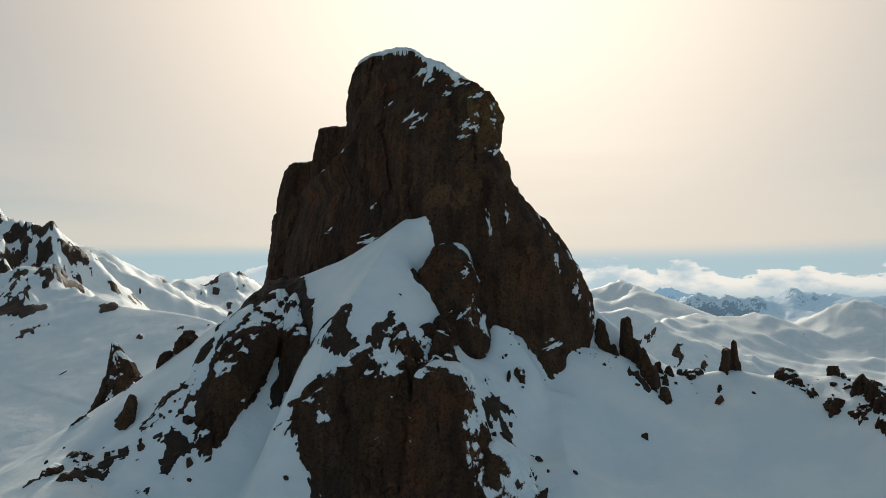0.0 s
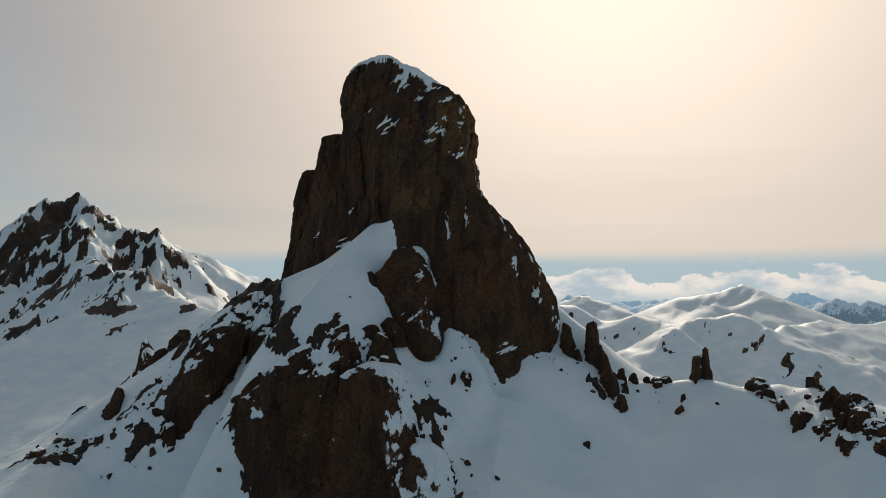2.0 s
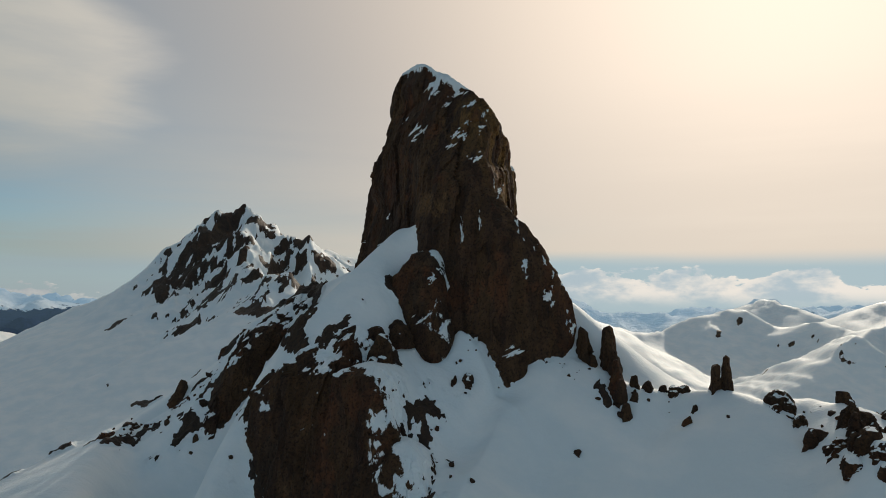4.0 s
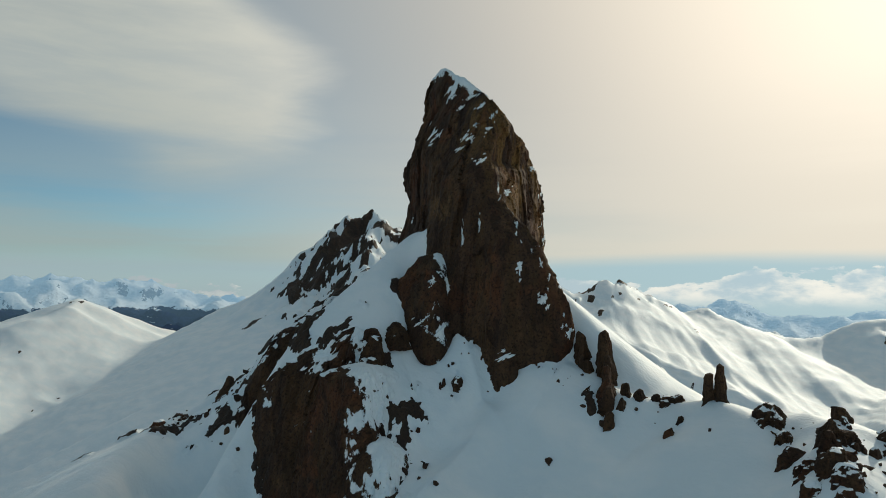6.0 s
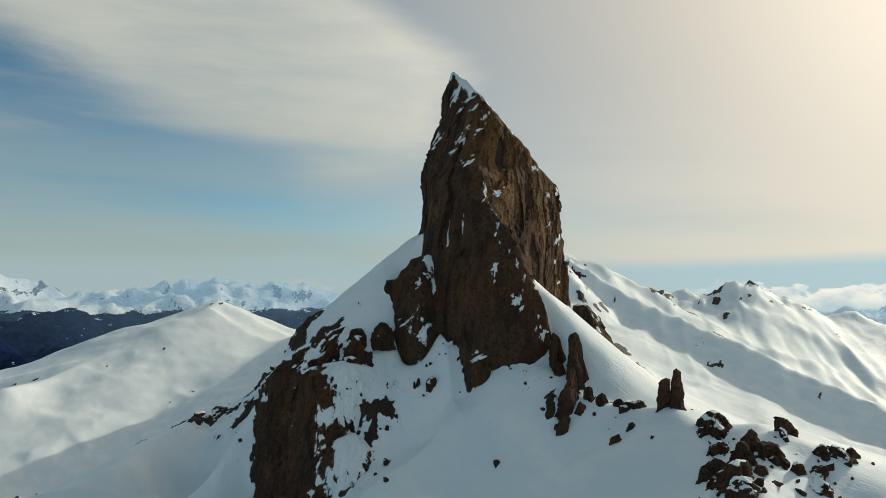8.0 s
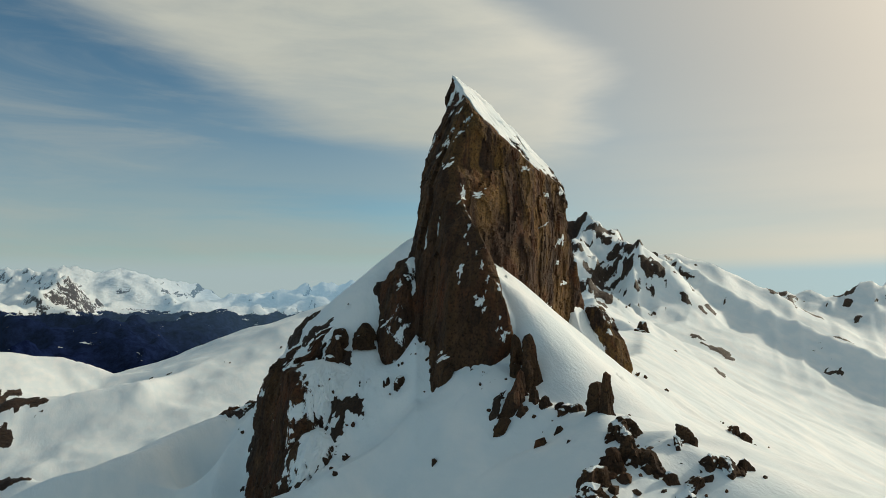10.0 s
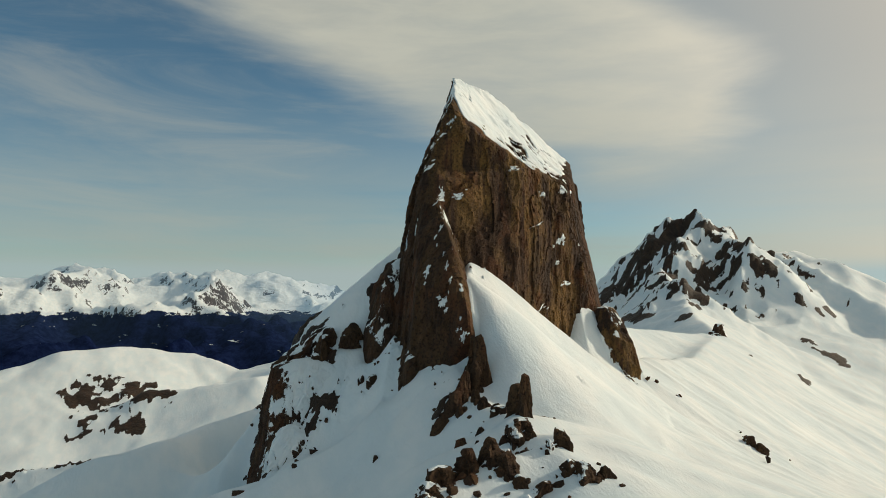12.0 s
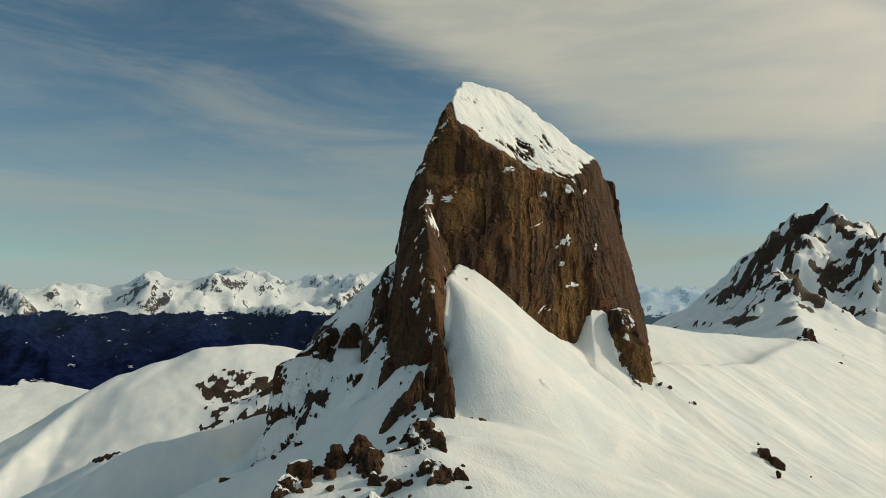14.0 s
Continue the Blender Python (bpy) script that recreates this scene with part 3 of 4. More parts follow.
    bare = ease(rock + 0.30 * fbm(x / 7, y / 7, 0.0, 5, 0.6, 131) * (r < 350) + 0.52 * fbm(x / 14, y / 14, 0.0, 5, 0.65, 133) * (r >= 350) * (r < 1800) * ease(rock, 0.06, 0.26), np.where((r >= 350) & (r < 1800), 0.57, 0.5) - soft, np.where((r >= 350) & (r < 1800), 0.57, 0.5) + soft)
    z = z + bare * np.where(r < 350, 0.5 + 1.0 * ridged(x / 5, y / 5, 0.0, 3, 0.6, 135), 1.0)
    rock = bare
    verts = np.stack([x, y, z], 1)
    i, j = np.meshgrid(np.arange(nr - 1), np.arange(n_az), indexing="ij")
    a, b = i * n_az + j, i * n_az + (j + 1) % n_az
    faces = np.stack([a, b, b + n_az, a + n_az], -1).reshape(-1, 4)
    me = bpy.data.meshes.new("ground")
    me.vertices.add(len(verts) + 1)
    centre = np.array([[6.0, 255.0, float(land(6.0, 255.0)[0])]])
    me.vertices.foreach_set("co", np.concatenate([verts, centre]).ravel())
    cap = np.stack([np.arange(n_az), (np.arange(n_az) + 1) % n_az, np.full(n_az, len(verts))], -1)
    me.loops.add(faces.size + cap.size)
    me.loops.foreach_set("vertex_index", np.concatenate([faces.ravel(), cap.ravel()]).astype(np.int32))
    me.polygons.add(len(faces) + len(cap))
    starts = np.concatenate([np.arange(len(faces)) * 4, len(faces) * 4 + np.arange(len(cap)) * 3]).astype(np.int32)
    me.polygons.foreach_set("loop_start", starts)
    me.polygons.foreach_set("use_smooth", np.ones(len(starts), bool))
    me.update(calc_edges=True)
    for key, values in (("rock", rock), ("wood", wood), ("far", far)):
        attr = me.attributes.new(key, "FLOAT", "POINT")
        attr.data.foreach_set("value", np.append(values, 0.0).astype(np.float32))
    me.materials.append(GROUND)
    return tagged(new("ground", me), "snow-covered alpine ground with bare rock, distant ranges and wooded valley", "ground", kind="structure")


from mathutils.bvhtree import BVHTree


# ---- crags ----
def offsets(profile, z):
    zs = [p[0] for p in profile]
    return np.interp(z, zs, [p[1] for p in profile])


def crag_points(cx, cy, planes, z0, z1, n_th, n_z, rough, seed, top_round=2.0, sharp=14.0, grain=1.0, cells=(1.0, 0.55, 0.28, 0.45)):
    """A body bounded by upright planes whose distance from (cx, cy) changes with the height: planes = [(azimuth, [(z, d), ...])].
    Azimuths count from +x anticlockwise. Weathered by noise."""
    zs = np.linspace(z0, z1, n_z)
    th = np.linspace(0, 2 * math.pi, n_th, endpoint=False)
    az = np.radians([p[0] for p in planes])
    nx, ny = np.cos(az), np.sin(az)
    d = np.stack([offsets(p[1], zs) for p in planes], 1)            # n_z, planes
    # middle of each cut
    mid = np.zeros((n_z, 2))
    for i in range(n_z):
        g = np.linspace(-90, 90, 61)
        gx, gy = np.meshgrid(g, g)
        c = mid[i - 1] if i else np.zeros(2)
        for size in (1.0, 0.25, 0.06):
            px, py = c[0] + gx * size, c[1] + gy * size
            gap = np.min(d[i][:, None, None] - nx[:, None, None] * px - ny[:, None, None] * py, axis=0)
            w = np.clip(gap, 0, None) if gap.max() > 0 else (gap == gap.max()) * 1.0
            c = np.array([(px * w).sum() / w.sum(), (py * w).sum() / w.sum()])
        mid[i] = c
    for _ in range(3):
        mid[1:-1] = (mid[:-2] + mid[1:-1] * 2 + mid[2:]) / 4
    local = np.maximum(d - mid[:, :1] * nx - mid[:, 1:] * ny, 0.15)
    cos = np.maximum(np.cos(th[:, None] - az[None, :]), 1e-4)
    inv = (cos[None] / local[:, None, :])                            # 1/r for each plane
    big = inv.max(axis=2)
    r = 1 / (big * ((inv / big[..., None]) ** sharp).sum(axis=2) ** (1 / sharp))
    left = z1 - zs
    r = r * np.sqrt(np.clip(1 - np.clip(1 - left / top_round, 0, 1) ** 2, 0.02, 1))[:, None]
    x = cx + mid[:, :1] + r * np.cos(th)
    y = cy + mid[:, 1:] + r * np.sin(th)
    z = np.repeat(zs[:, None], n_th, 1)
    lean = np.minimum(1, r / (rough * 3 + 0.5))
    g = grain
    wx, wy = x + 1.5 * g * fbm(x / 6 / g, y / 6 / g, z / 9 / g, 2, 0.5, seed + 5), y + 1.5 * g * fbm(x / 6 / g, y / 6 / g, z / 9 / g, 2, 0.5, seed + 7)
    bulge = fbm(x / 24 / g, y / 24 / g, z / 50 / g, 3, 0.5, seed) * 1.5
    big = blocks(wx / 9 / g, wy / 9 / g, z / 30 / g, seed + 20) * cells[0]
    small = blocks(wx / 3 / g, wy / 3 / g, z / 9 / g, seed + 40) * cells[1]
    chips = blocks(wx / 1.2 / g, wy / 1.2 / g, z / 2.6 / g, seed + 60) * cells[2]
    ribs = ridged(wx / 5 / g, wy / 5 / g, z / 60 / g, 3, 0.55, seed + 80) * cells[3]
    push = (bulge + big + small + chips + ribs) * rough * lean
    x, y = x + push * np.cos(th), y + push * np.sin(th)
    z = z + fbm(x / 5 / grain, y / 5 / grain, z / 8 / grain, 3, 0.55, seed + 80) * rough * 0.6
    return x, y, z


def lofted(x, y, z, lift):
    """Vertices and faces of a stack of rings, closed on top."""
    n_z, n_th = x.shape
    verts = np.stack([x, y, z], -1).reshape(-1, 3)
    verts = np.vstack([verts, [[x[-1].mean(), y[-1].mean(), z[-1].mean() + lift]]])
    i, j = np.meshgrid(np.arange(n_z - 1), np.arange(n_th), indexing="ij")
    a, b = i * n_th + j, i * n_th + (j + 1) % n_th
    faces = np.stack([a, b, b + n_th, a + n_th], -1).reshape(-1, 4).tolist()
    base = (n_z - 1) * n_th
    return verts, faces + [(base + k, base + (k + 1) % n_th, len(verts) - 1) for k in range(n_th)]


def carry(ob, cover, rings, spokes):
    """Gives a stack of rings its snow cover and its upward tilt, evened out over neighbouring facets."""
    me = ob.data
    tilt = np.zeros(len(me.vertices) * 3, np.float32)
    me.vertex_normals.foreach_get("vector", tilt)
    tilt = tilt.reshape(-1, 3)[:, 2]
    grid = tilt[:rings * spokes].reshape(rings, spokes)
    for _ in range(2):
        tall = np.vstack([grid[:1], grid, grid[-1:]])
        grid = (grid * 2 + tall[:-2] + tall[2:] + np.roll(grid, 1, 1) + np.roll(grid, -1, 1)) / 6
    tilt = np.append(grid.ravel(), tilt[rings * spokes:])
    for key, values in (("cover", cover), ("up", tilt)):
        me.attributes.new(key, "FLOAT", "POINT").data.foreach_set("value", values.astype(np.float32))


def crag(name, cx, cy, planes, z0, z1, n_th=96, n_z=60, rough=0.6, seed=0, mat=None, parent=None, top_round=2.0, sharp=14.0, cells=(1.0, 0.55, 0.28, 0.45), side=None, foot=0.35):
    """One body of rock. side = (azimuth, amount): the side on which snow sticks; foot: how much rock shows through the snow round it."""
    x, y, z = crag_points(cx, cy, planes, z0, z1, n_th, n_z, rough, seed, top_round, sharp, 1.0, cells)
    cover = 0.75 * ease(land(x.ravel(), y.ravel()) + 1.6 - z.ravel(), 0.0, 2.4)
    if side:
        th = np.tile(np.arange(n_th) * 2 * math.pi / n_th, n_z)
        cover = np.maximum(cover, side[1] * ease(np.cos(th - radians(side[0])), 0.25, 0.8))
    BODIES.append((cx, cy, planes, foot))
    verts, faces = lofted(x, y, z, rough * 0.3)
    ob = mesh_object(name, verts, faces, mat or ROCK, parent, smooth=False)
    carry(ob, np.append(cover, 1.0), n_z, n_th)
    return ob


def leaning(cx, cy, axis):
    """Planes for a body that follows a slanting axis [(z, x, y, half width, half depth), ...], seen from (cx, cy)."""
    planes = []
    for azim in (0, 50, 90, 130, 180, 230, 270, 310):
        c, sn = math.cos(radians(azim)), math.sin(radians(azim))
        planes.append((azim, [(z, c * (x - cx) + sn * (y - cy) + (math.hypot(c * a, sn * b))) for z, x, y, a, b in axis]))
    return planes


# the tower
tower = tagged(new("rock_tower"), "tall dark brown rock tower with a snow-covered slanting roof", "rock tower")

ROOF = [(100, 103.5), (190, 22.5), (205, 8.6), (218, -2.6), (231, -13.8), (236, -19)]      # slanting snow roof, facing north-east
MAIN = [
    (-1, [(90, 24), (182, 16.6), (188, 17.3), (194, 13.8), (206, 16.1), (209, 14.5), (218, 9), (224, -0.6), (228, -6.4), (233, -14)]),
    (8, [(90, 18), (140, 17), (175, 15.4), (192, 14.9), (231, 14)]),
    (16, [(90, 24), (177, 19.8), (186, 19), (195, 14.3), (208, 14), (214, 11.6), (223, 3), (229, -8), (233, -16)]),
    (24, [(90, 17), (145, 16.2), (172, 18.1), (192, 16), (231, 12)]),
    (30, [(90, 31), (155, 26.6), (175, 24.3), (188, 19.5), (195, 17.5), (205, 15.5), (231, 15)]),
    (37, ROOF),
    (41, [(90, 42), (142, 34.1), (162, 30.2), (184, 24.8), (195, 22), (231, 20)]),
    (55, [(90, 48), (147, 37.6), (170, 33), (190, 29), (206, 26.5), (231, 27)]),
    (78, [(90, 74), (140, 74), (170, 70), (190, 64), (200, 57), (231, 44)]),
    (110, [(90, 110), (150, 104), (190, 94), (200, 80), (208, 66), (231, 33)]),
    (150, [(90, 98), (150, 92), (190, 82), (200, 74), (208, 60), (214, 54), (225, 46), (232, 39)]),
    (179, [(90, 90), (160, 76), (190, 66), (200, 58), (207, 47), (213, 43), (220, 40.4), (226, 39), (231, 37.5), (235, 34)]),
    (-164, [(90, 64), (156, 59), (172, 56), (184, 51), (190, 47), (196, 39), (202, 34.8), (208, 32.4), (214, 31.8), (225, 35), (230, 34.5), (235, 30)]),
    (-150, [(90, 48), (156, 38.2), (169, 36), (185, 30), (190, 32.4), (199, 33.4), (207, 33), (212, 27.8), (217, 24.8), (224, 28), (228, 27), (233, 24)]),
    (-139, [(90, 38), (171, 30.5), (180, 27.6), (188, 28.5), (200, 29.8), (207, 27.6), (212, 22.6), (220, 19.8), (226, 19.5), (232, 18.4)]),
    (-125, [(90, 34), (168, 24.3), (176, 22.2), (188, 21.4), (200, 21.4), (210, 18.2), (218, 13.6), (225, 14.6), (231, 12)]),
    (-113, [(90, 34), (162, 26.6), (173, 26), (183, 25.7), (194, 24.4), (201, 21.2), (210, 16.6), (221, 13.5), (232, 10)]),
    (-102, [(90, 33), (162, 27), (179, 24.1), (187, 22.7), (195, 19.9), (203, 17), (210, 14.4), (220, 9.3), (230, 6.7)]),
    (-50, [(90, 40), (150, 34), (175, 29), (200, 23.5), (215, 17), (231, 0)]),
]
crag("main_block", 5, 250, MAIN, 92, 233.5, 480, 300, 0.85, 3, ROCK, tower, 1.2, 130, (0.9, 0.5, 0.3, 0.2), foot=0.2)
BUTTRESS = [
    (0, [(90, 46), (124, 39.5), (132, 41), (140, 43), (150, 41.5), (160, 35.5), (170, 29), (180, 20), (197, 9)]),
    (16, [(90, 50), (140, 37.5), (150, 34), (160, 27), (170, 22.5), (180, 17), (197, 7)]),
    (60, [(90, 10), (140, 4), (158, 0), (178, -8), (197, -14)]),
    (-95, [(90, 40), (115, 36), (132, 33), (160, 29), (178, 25), (197, 19)]),
    (-45, [(90, 58), (124, 46), (132, 47), (155, 43.5), (178, 31), (197, 22)]),
    (180, [(90, 12), (150, 6), (197, 0)]),
]
crag("south_buttress", 5, 250, BUTTRESS, 92, 197, 240, 190, 0.8, 9, ROCK, tower, 3.0, 50, (1.0, 0.4, 0.2, 0.3), (45, 0.5), 0.25)
SHOULDER = [
    (180, [(100, 26), (150, 18), (190, 9), (204, 4), (210, -1)]),
    (-160, [(100, 20), (150, 12), (190, 6), (213, 1)]),
    (-100, [(100, 26), (150, 18), (190, 9), (213, 4)]),
    (0, [(100, 20), (213, 12)]), (90, [(100, 16), (213, 10)]), (140, [(100, 22), (190, 12), (213, 6)]),
]
crag("west_shoulder", -63, 313, SHOULDER, 105, 204.5, 180, 150, 0.8, 15, ROCK, tower, 2.5, 40)
PINNACLE = [(180, [(120, 12), (200, 7), (218, 4)]), (-100, [(120, 12), (218, 5)]), (0, [(120, 12), (218, 8)]), (90, [(120, 12), (218, 7)])]
crag("west_pinnacle", -44, 291, PINNACLE, 120, 215, 110, 110, 0.6, 19, ROCK, tower, 2.5, 18)
PILLAR = [(180, [(120, 10), (145, 10), (155, 9), (165, 3)]), (-90, [(120, 14), (140, 11), (155, 7), (165, 2)]),
          (-40, [(120, 18), (145, 12), (165, 4)]), (0, [(120, 18), (140, 11), (165, 5)]), (90, [(120, 10), (165, 8)])]
crag("front_pillar", 2, 223, PILLAR, 122, 164, 120, 70, 0.6, 23, ROCK, tower, 3.0, 16, side=(-20, 0.6))
crag("north_foot", 5, 306, leaning(5, 306, [(108, 10, 304, 9.5, 9), (126, 10.5, 304, 7.5, 7.5), (136, 8.5, 303.5, 6.2, 6.2), (142, 6, 303, 4.8, 5), (147.5, 4, 302, 2, 3)]),
     108, 147.5, 110, 60, 0.5, 27, ROCK_SNOWY, tower, 1.0, 20)


def snow_roof():
    """Snow lying on the tower's slanting roof, ragged along its lower edge."""
    step = 0.5
    gx, gy = np.arange(-42, 28, step), np.arange(236, 322, step)
    x, y = np.meshgrid(gx, gy, indexing="ij")
    z, flat = np.zeros(x.shape), np.zeros(x.shape)
    bpy.context.view_layer.update()
    body = next(ob for ob in tower.children if ob.name == "main_block")
    tree = BVHTree.FromObject(body, bpy.context.evaluated_depsgraph_get())
    for i in range(x.shape[0]):
        for j in range(x.shape[1]):
            place = tree.ray_cast(Vector((x[i, j], y[i, j], 260.0)), Vector((0, 0, -1)))[0]
            z[i, j] = place.z if place else 0.0
    def blurred(v, times):
        for _ in range(times):
            v = (np.roll(v, 1, 0) + np.roll(v, -1, 0) + np.roll(v, 1, 1) + np.roll(v, -1, 1) + v) / 5
        return v
    even = blurred(z, 16)
    fall = np.hypot(*np.gradient(even, step))
    low = np.clip((z - 190) / 22, 0, 1)
    ragged = fbm((x + y) / 9, (x - y) / 6, z / 12, 5, 0.62, 71)
    spots = fbm(x / 5.5, y / 4.0, z / 6, 5, 0.68, 79)
    north = 0.59 * (x + 12) + 0.8 * (y - 247)                # towards the shaded side
    keep = (z > 186) & (fall < 1.35 + 0.55 * low + 0.5 * ragged) & (spots > -0.12 - 1.3 * low) & (north > -22)
    thick = 0.25 + 1.0 * low * ease(z, 208, 226) + 0.45 * np.clip(1.6 - fall + ragged, 0, 1.5) + 0.4 * np.clip(fbm(x / 6, y / 6, 0.0, 3, 0.5, 75), 0, 1)
    zt = np.maximum(even, z - 0.3) + thick
    z = z - 0.2
    index, verts, faces = {}, [], []

    def vert(i, j, lower):
        key = (i, j, lower)
        if key not in index:
            index[key] = len(verts)
            verts.append((x[i, j], y[i, j], zt[i, j] if not lower else z[i, j] - 0.8))
        return index[key]

    cells = keep[:-1, :-1] & keep[1:, :-1] & keep[:-1, 1:] & keep[1:, 1:]
    for i, j in np.argwhere(cells):
        faces.append([vert(i, j, 0), vert(i + 1, j, 0), vert(i + 1, j + 1, 0), vert(i, j + 1, 0)])
        for (di, dj), (p, q) in (((-1, 0), ((0, 1), (0, 0))), ((1, 0), ((1, 0), (1, 1))), ((0, -1), ((0, 0), (1, 0))), ((0, 1), ((1, 1), (0, 1)))):
            u, v = i + di, j + dj
            if not (0 <= u < cells.shape[0] and 0 <= v < cells.shape[1] and cells[u, v]):
                faces.append([vert(i + p[0], j + p[1], 0), vert(i + p[0], j + p[1], 1), vert(i + q[0], j + q[1], 1), vert(i + q[0], j + q[1], 0)])
    return mesh_object("snow_cap", verts, faces, SNOW, tower)


snow_roof()

# Snow caught on the tower's ledges: bearing from its middle, height, width, rise.
SOUTH_LEDGES = [(-119, 206.6, 5.4, 3.1), (-114, 202.6, 2.3, 1.5), (-114, 224, 5.9, 3.2), (-86, 214.6, 2.7, 1.9), (-103, 219.7, 2.3, 1.6), (-75, 217.5, 6, 3),
                (-62, 213, 3.9, 2), (-149, 213, 1.6, 1.6), (-61, 192.7, 4.4, 2.9), (-74, 201.9, 3, 2.2), (-68, 200.9, 2.2, 2.6), (-77, 198.2, 2.6, 1.5),
                (-54, 209, 1.9, 3.8), (-57, 204, 2.4, 2), (-148, 165.5, 6.5, 3), (-149, 177, 2.3, 1.5), (-69, 168.6, 1.2, 6.6), (-52, 132.8, 4.1, 2.4),
                (-81, 154.4, 2.7, 2.4), (-83, 142, 3.6, 2), (-178, 170.9, 1.6, 1.6), (-66, 206, 2.2, 1.6)]
EAST_LEDGES = [(-47, 158.5, 2.6, 4.3), (-107, 205.7, 2.8, 2.4), (-70, 201.5, 4.9, 1.5), (-52, 184, 1.1, 6), (-61, 171.4, 1, 5.2), (-51, 178.5, 3.9, 4.7),
               (-46, 183, 4.4, 2.2), (32, 175.8, 4.7, 1), (63, 171.1, 2.9, 3.3), (73, 155.8, 4.1, 2.9), (-37, 158.5, 5, 7.3), (14, 145.8, 3.8, 2.7),
               (41, 147.1, 4.7, 2), (46, 137.3, 4.7, 2), (63, 163.1, 1.6, 1.6), (-46, 171.5, 2.2, 4.4), (-33, 138.8, 2.6, 4.8), (45, 186.7, 3.6, 1.6),
               (-2, 194.6, 5.9, 2), (70, 189.8, 2.9, 2.9), (97, 191, 3.1, 2.2), (81, 193.5, 2.5, 2.1), (100, 170, 3, 4), (-40, 149, 3, 5)]


def snow_patches():
    bpy.context.view_layer.update()
    dg = bpy.context.evaluated_depsgraph_get()
    trees = [BVHTree.FromObject(ob, dg) for ob in tower.children if ob.name != "snow_cap"]

    def meet(start, way):
        best = None
        for tree in trees:
            place, normal, _, dist = tree.ray_cast(start, way)
            if place and (best is None or dist < best[2]):
                best = (place, normal, dist)
        return best

    for k, (azim, z, w, h) in enumerate(SOUTH_LEDGES + EAST_LEDGES):
        w, h = 0.75 * w, 0.75 * h
        out = Vector((math.cos(radians(azim)), math.sin(radians(azim)), 0.0))
        hit = meet(Vector((0, 258, z)) + out * 95, -out)
        if not hit:
            continue
        across, centre = Vector((-out.y, out.x, 0.0)), hit[0]
        rng = random.Random(k)
        tilt = rng.uniform(0.15, 0.75) if h < 2 * w else rng.uniform(0.0, 0.2)
        for piece in range(rng.choice((4, 5, 6, 7))):
            size = 1.0 if piece == 0 else rng.uniform(0.14, 0.5)
            rings, spokes = (4, 28) if size > 0.3 else (3, 14)
            du, dv = (0.0, 0.0) if piece == 0 else (rng.gauss(0, 0.5) * w, rng.gauss(0, 0.6) * h)
            turn = np.arange(spokes) * 2 * math.pi / spokes
            edges = np.maximum(0.22, 0.85 + 0.8 * fbm(np.cos(turn) * 1.9 + k * 3.1 + piece, np.sin(turn) * 1.9, k * 1.7, 4, 0.7, 55))
            verts, faces, held = [], [], True
            for i in range(rings + 1):
                rho = i / rings
                for j in range(spokes):
                    a, edge = turn[j], float(edges[j])
                    u, v = rho * edge * w * 0.5 * size * math.cos(a), rho * edge * h * 0.5 * size * math.sin(a)
                    u, v = u + du, v + dv + tilt * (u + 0.6 * du)
                    spot = meet(centre + out * 4 + across * u + Vector((0, 0, v)), -out)
                    held = held and spot is not None and spot[2] < 9
                    if not held:
                        break
                    verts.append(tuple(spot[0] + out * (0.22 * (1 - rho ** 2) + 0.05 - (0.15 if i == rings else 0.0)) + Vector((0, 0, 0.1 * (1 - rho)))))
                if not held:
                    break
            if not held:
                continue
            for i in range(rings):
                for j in range(spokes):
                    a, b = i * spokes + j, i * spokes + (j + 1) % spokes
                    faces.append((a, a + spokes, b + spokes, b))
            mesh_object("snow_patch", verts, faces, SNOW, tower)


snow_patches()

# ---- nose of rock in front of the tower ----
nose = tagged(new("rock_nose"), "broad brown rock buttress streaked with snow below the tower", "rock buttress")
NOSE = [(-90, [(80, 20), (115, 14), (127, 11), (134, 5), (141, 1)]), (-45, [(80, 27), (102, 21), (115, 17), (129, 11), (141, 4)]),
        (0, [(80, 34), (102, 25), (115, 19), (129, 14), (136, 11), (141, 9)]), (180, [(80, 22), (95, 18), (104, 20), (112, 27), (121, 26), (128, 17), (136, 8), (141, 2)]),
        (-135, [(80, 30), (95, 24), (108, 26), (121, 24), (128, 17), (136, 9), (141, 3)]), (90, [(80, 24), (141, 10)])]
crag("main_face", -14, 196, NOSE, 70, 140, 260, 150, 0.95, 31, ROCK_SNOWY, nose, 5.0, 40, side=(15, 0.5))
STEP = [(-90, [(80, 13), (115, 9), (128, 7), (130.5, 3)]), (0, [(80, 20), (102, 13), (116, 9), (130.5, 4)]), (180, [(80, 14), (130.5, 8)]), (90, [(80, 12), (130.5, 10)]), (-40, [(80, 19), (116, 10), (130.5, 5)])]
crag("east_step", 1, 189, STEP, 74, 130.5, 150, 110, 0.8, 131, ROCK_SNOWY, nose, 4.0, 40, side=(0, 0.62))
WING = [(-90, [(80, 14), (105, 9), (122, 4)]), (0, [(80, 16), (122, 10)]), (180, [(80, 2), (95, 4), (105, 9), (122, 3)]), (90, [(80, 14), (122, 10)]), (-135, [(80, 6), (105, 9), (122, 4)])]
crag("west_wall", -36, 191, WING, 72, 122, 140, 90, 0.8, 133, ROCK_SNOWY, nose, 6.0, 40, side=(180, 0.6))
LOW = [(-90, [(70, 12), (95, 8), (112, 3)]), (0, [(70, 16), (95, 11), (112, 4)]), (180, [(70, 14), (112, 8)]), (90, [(70, 12), (112, 8)])]
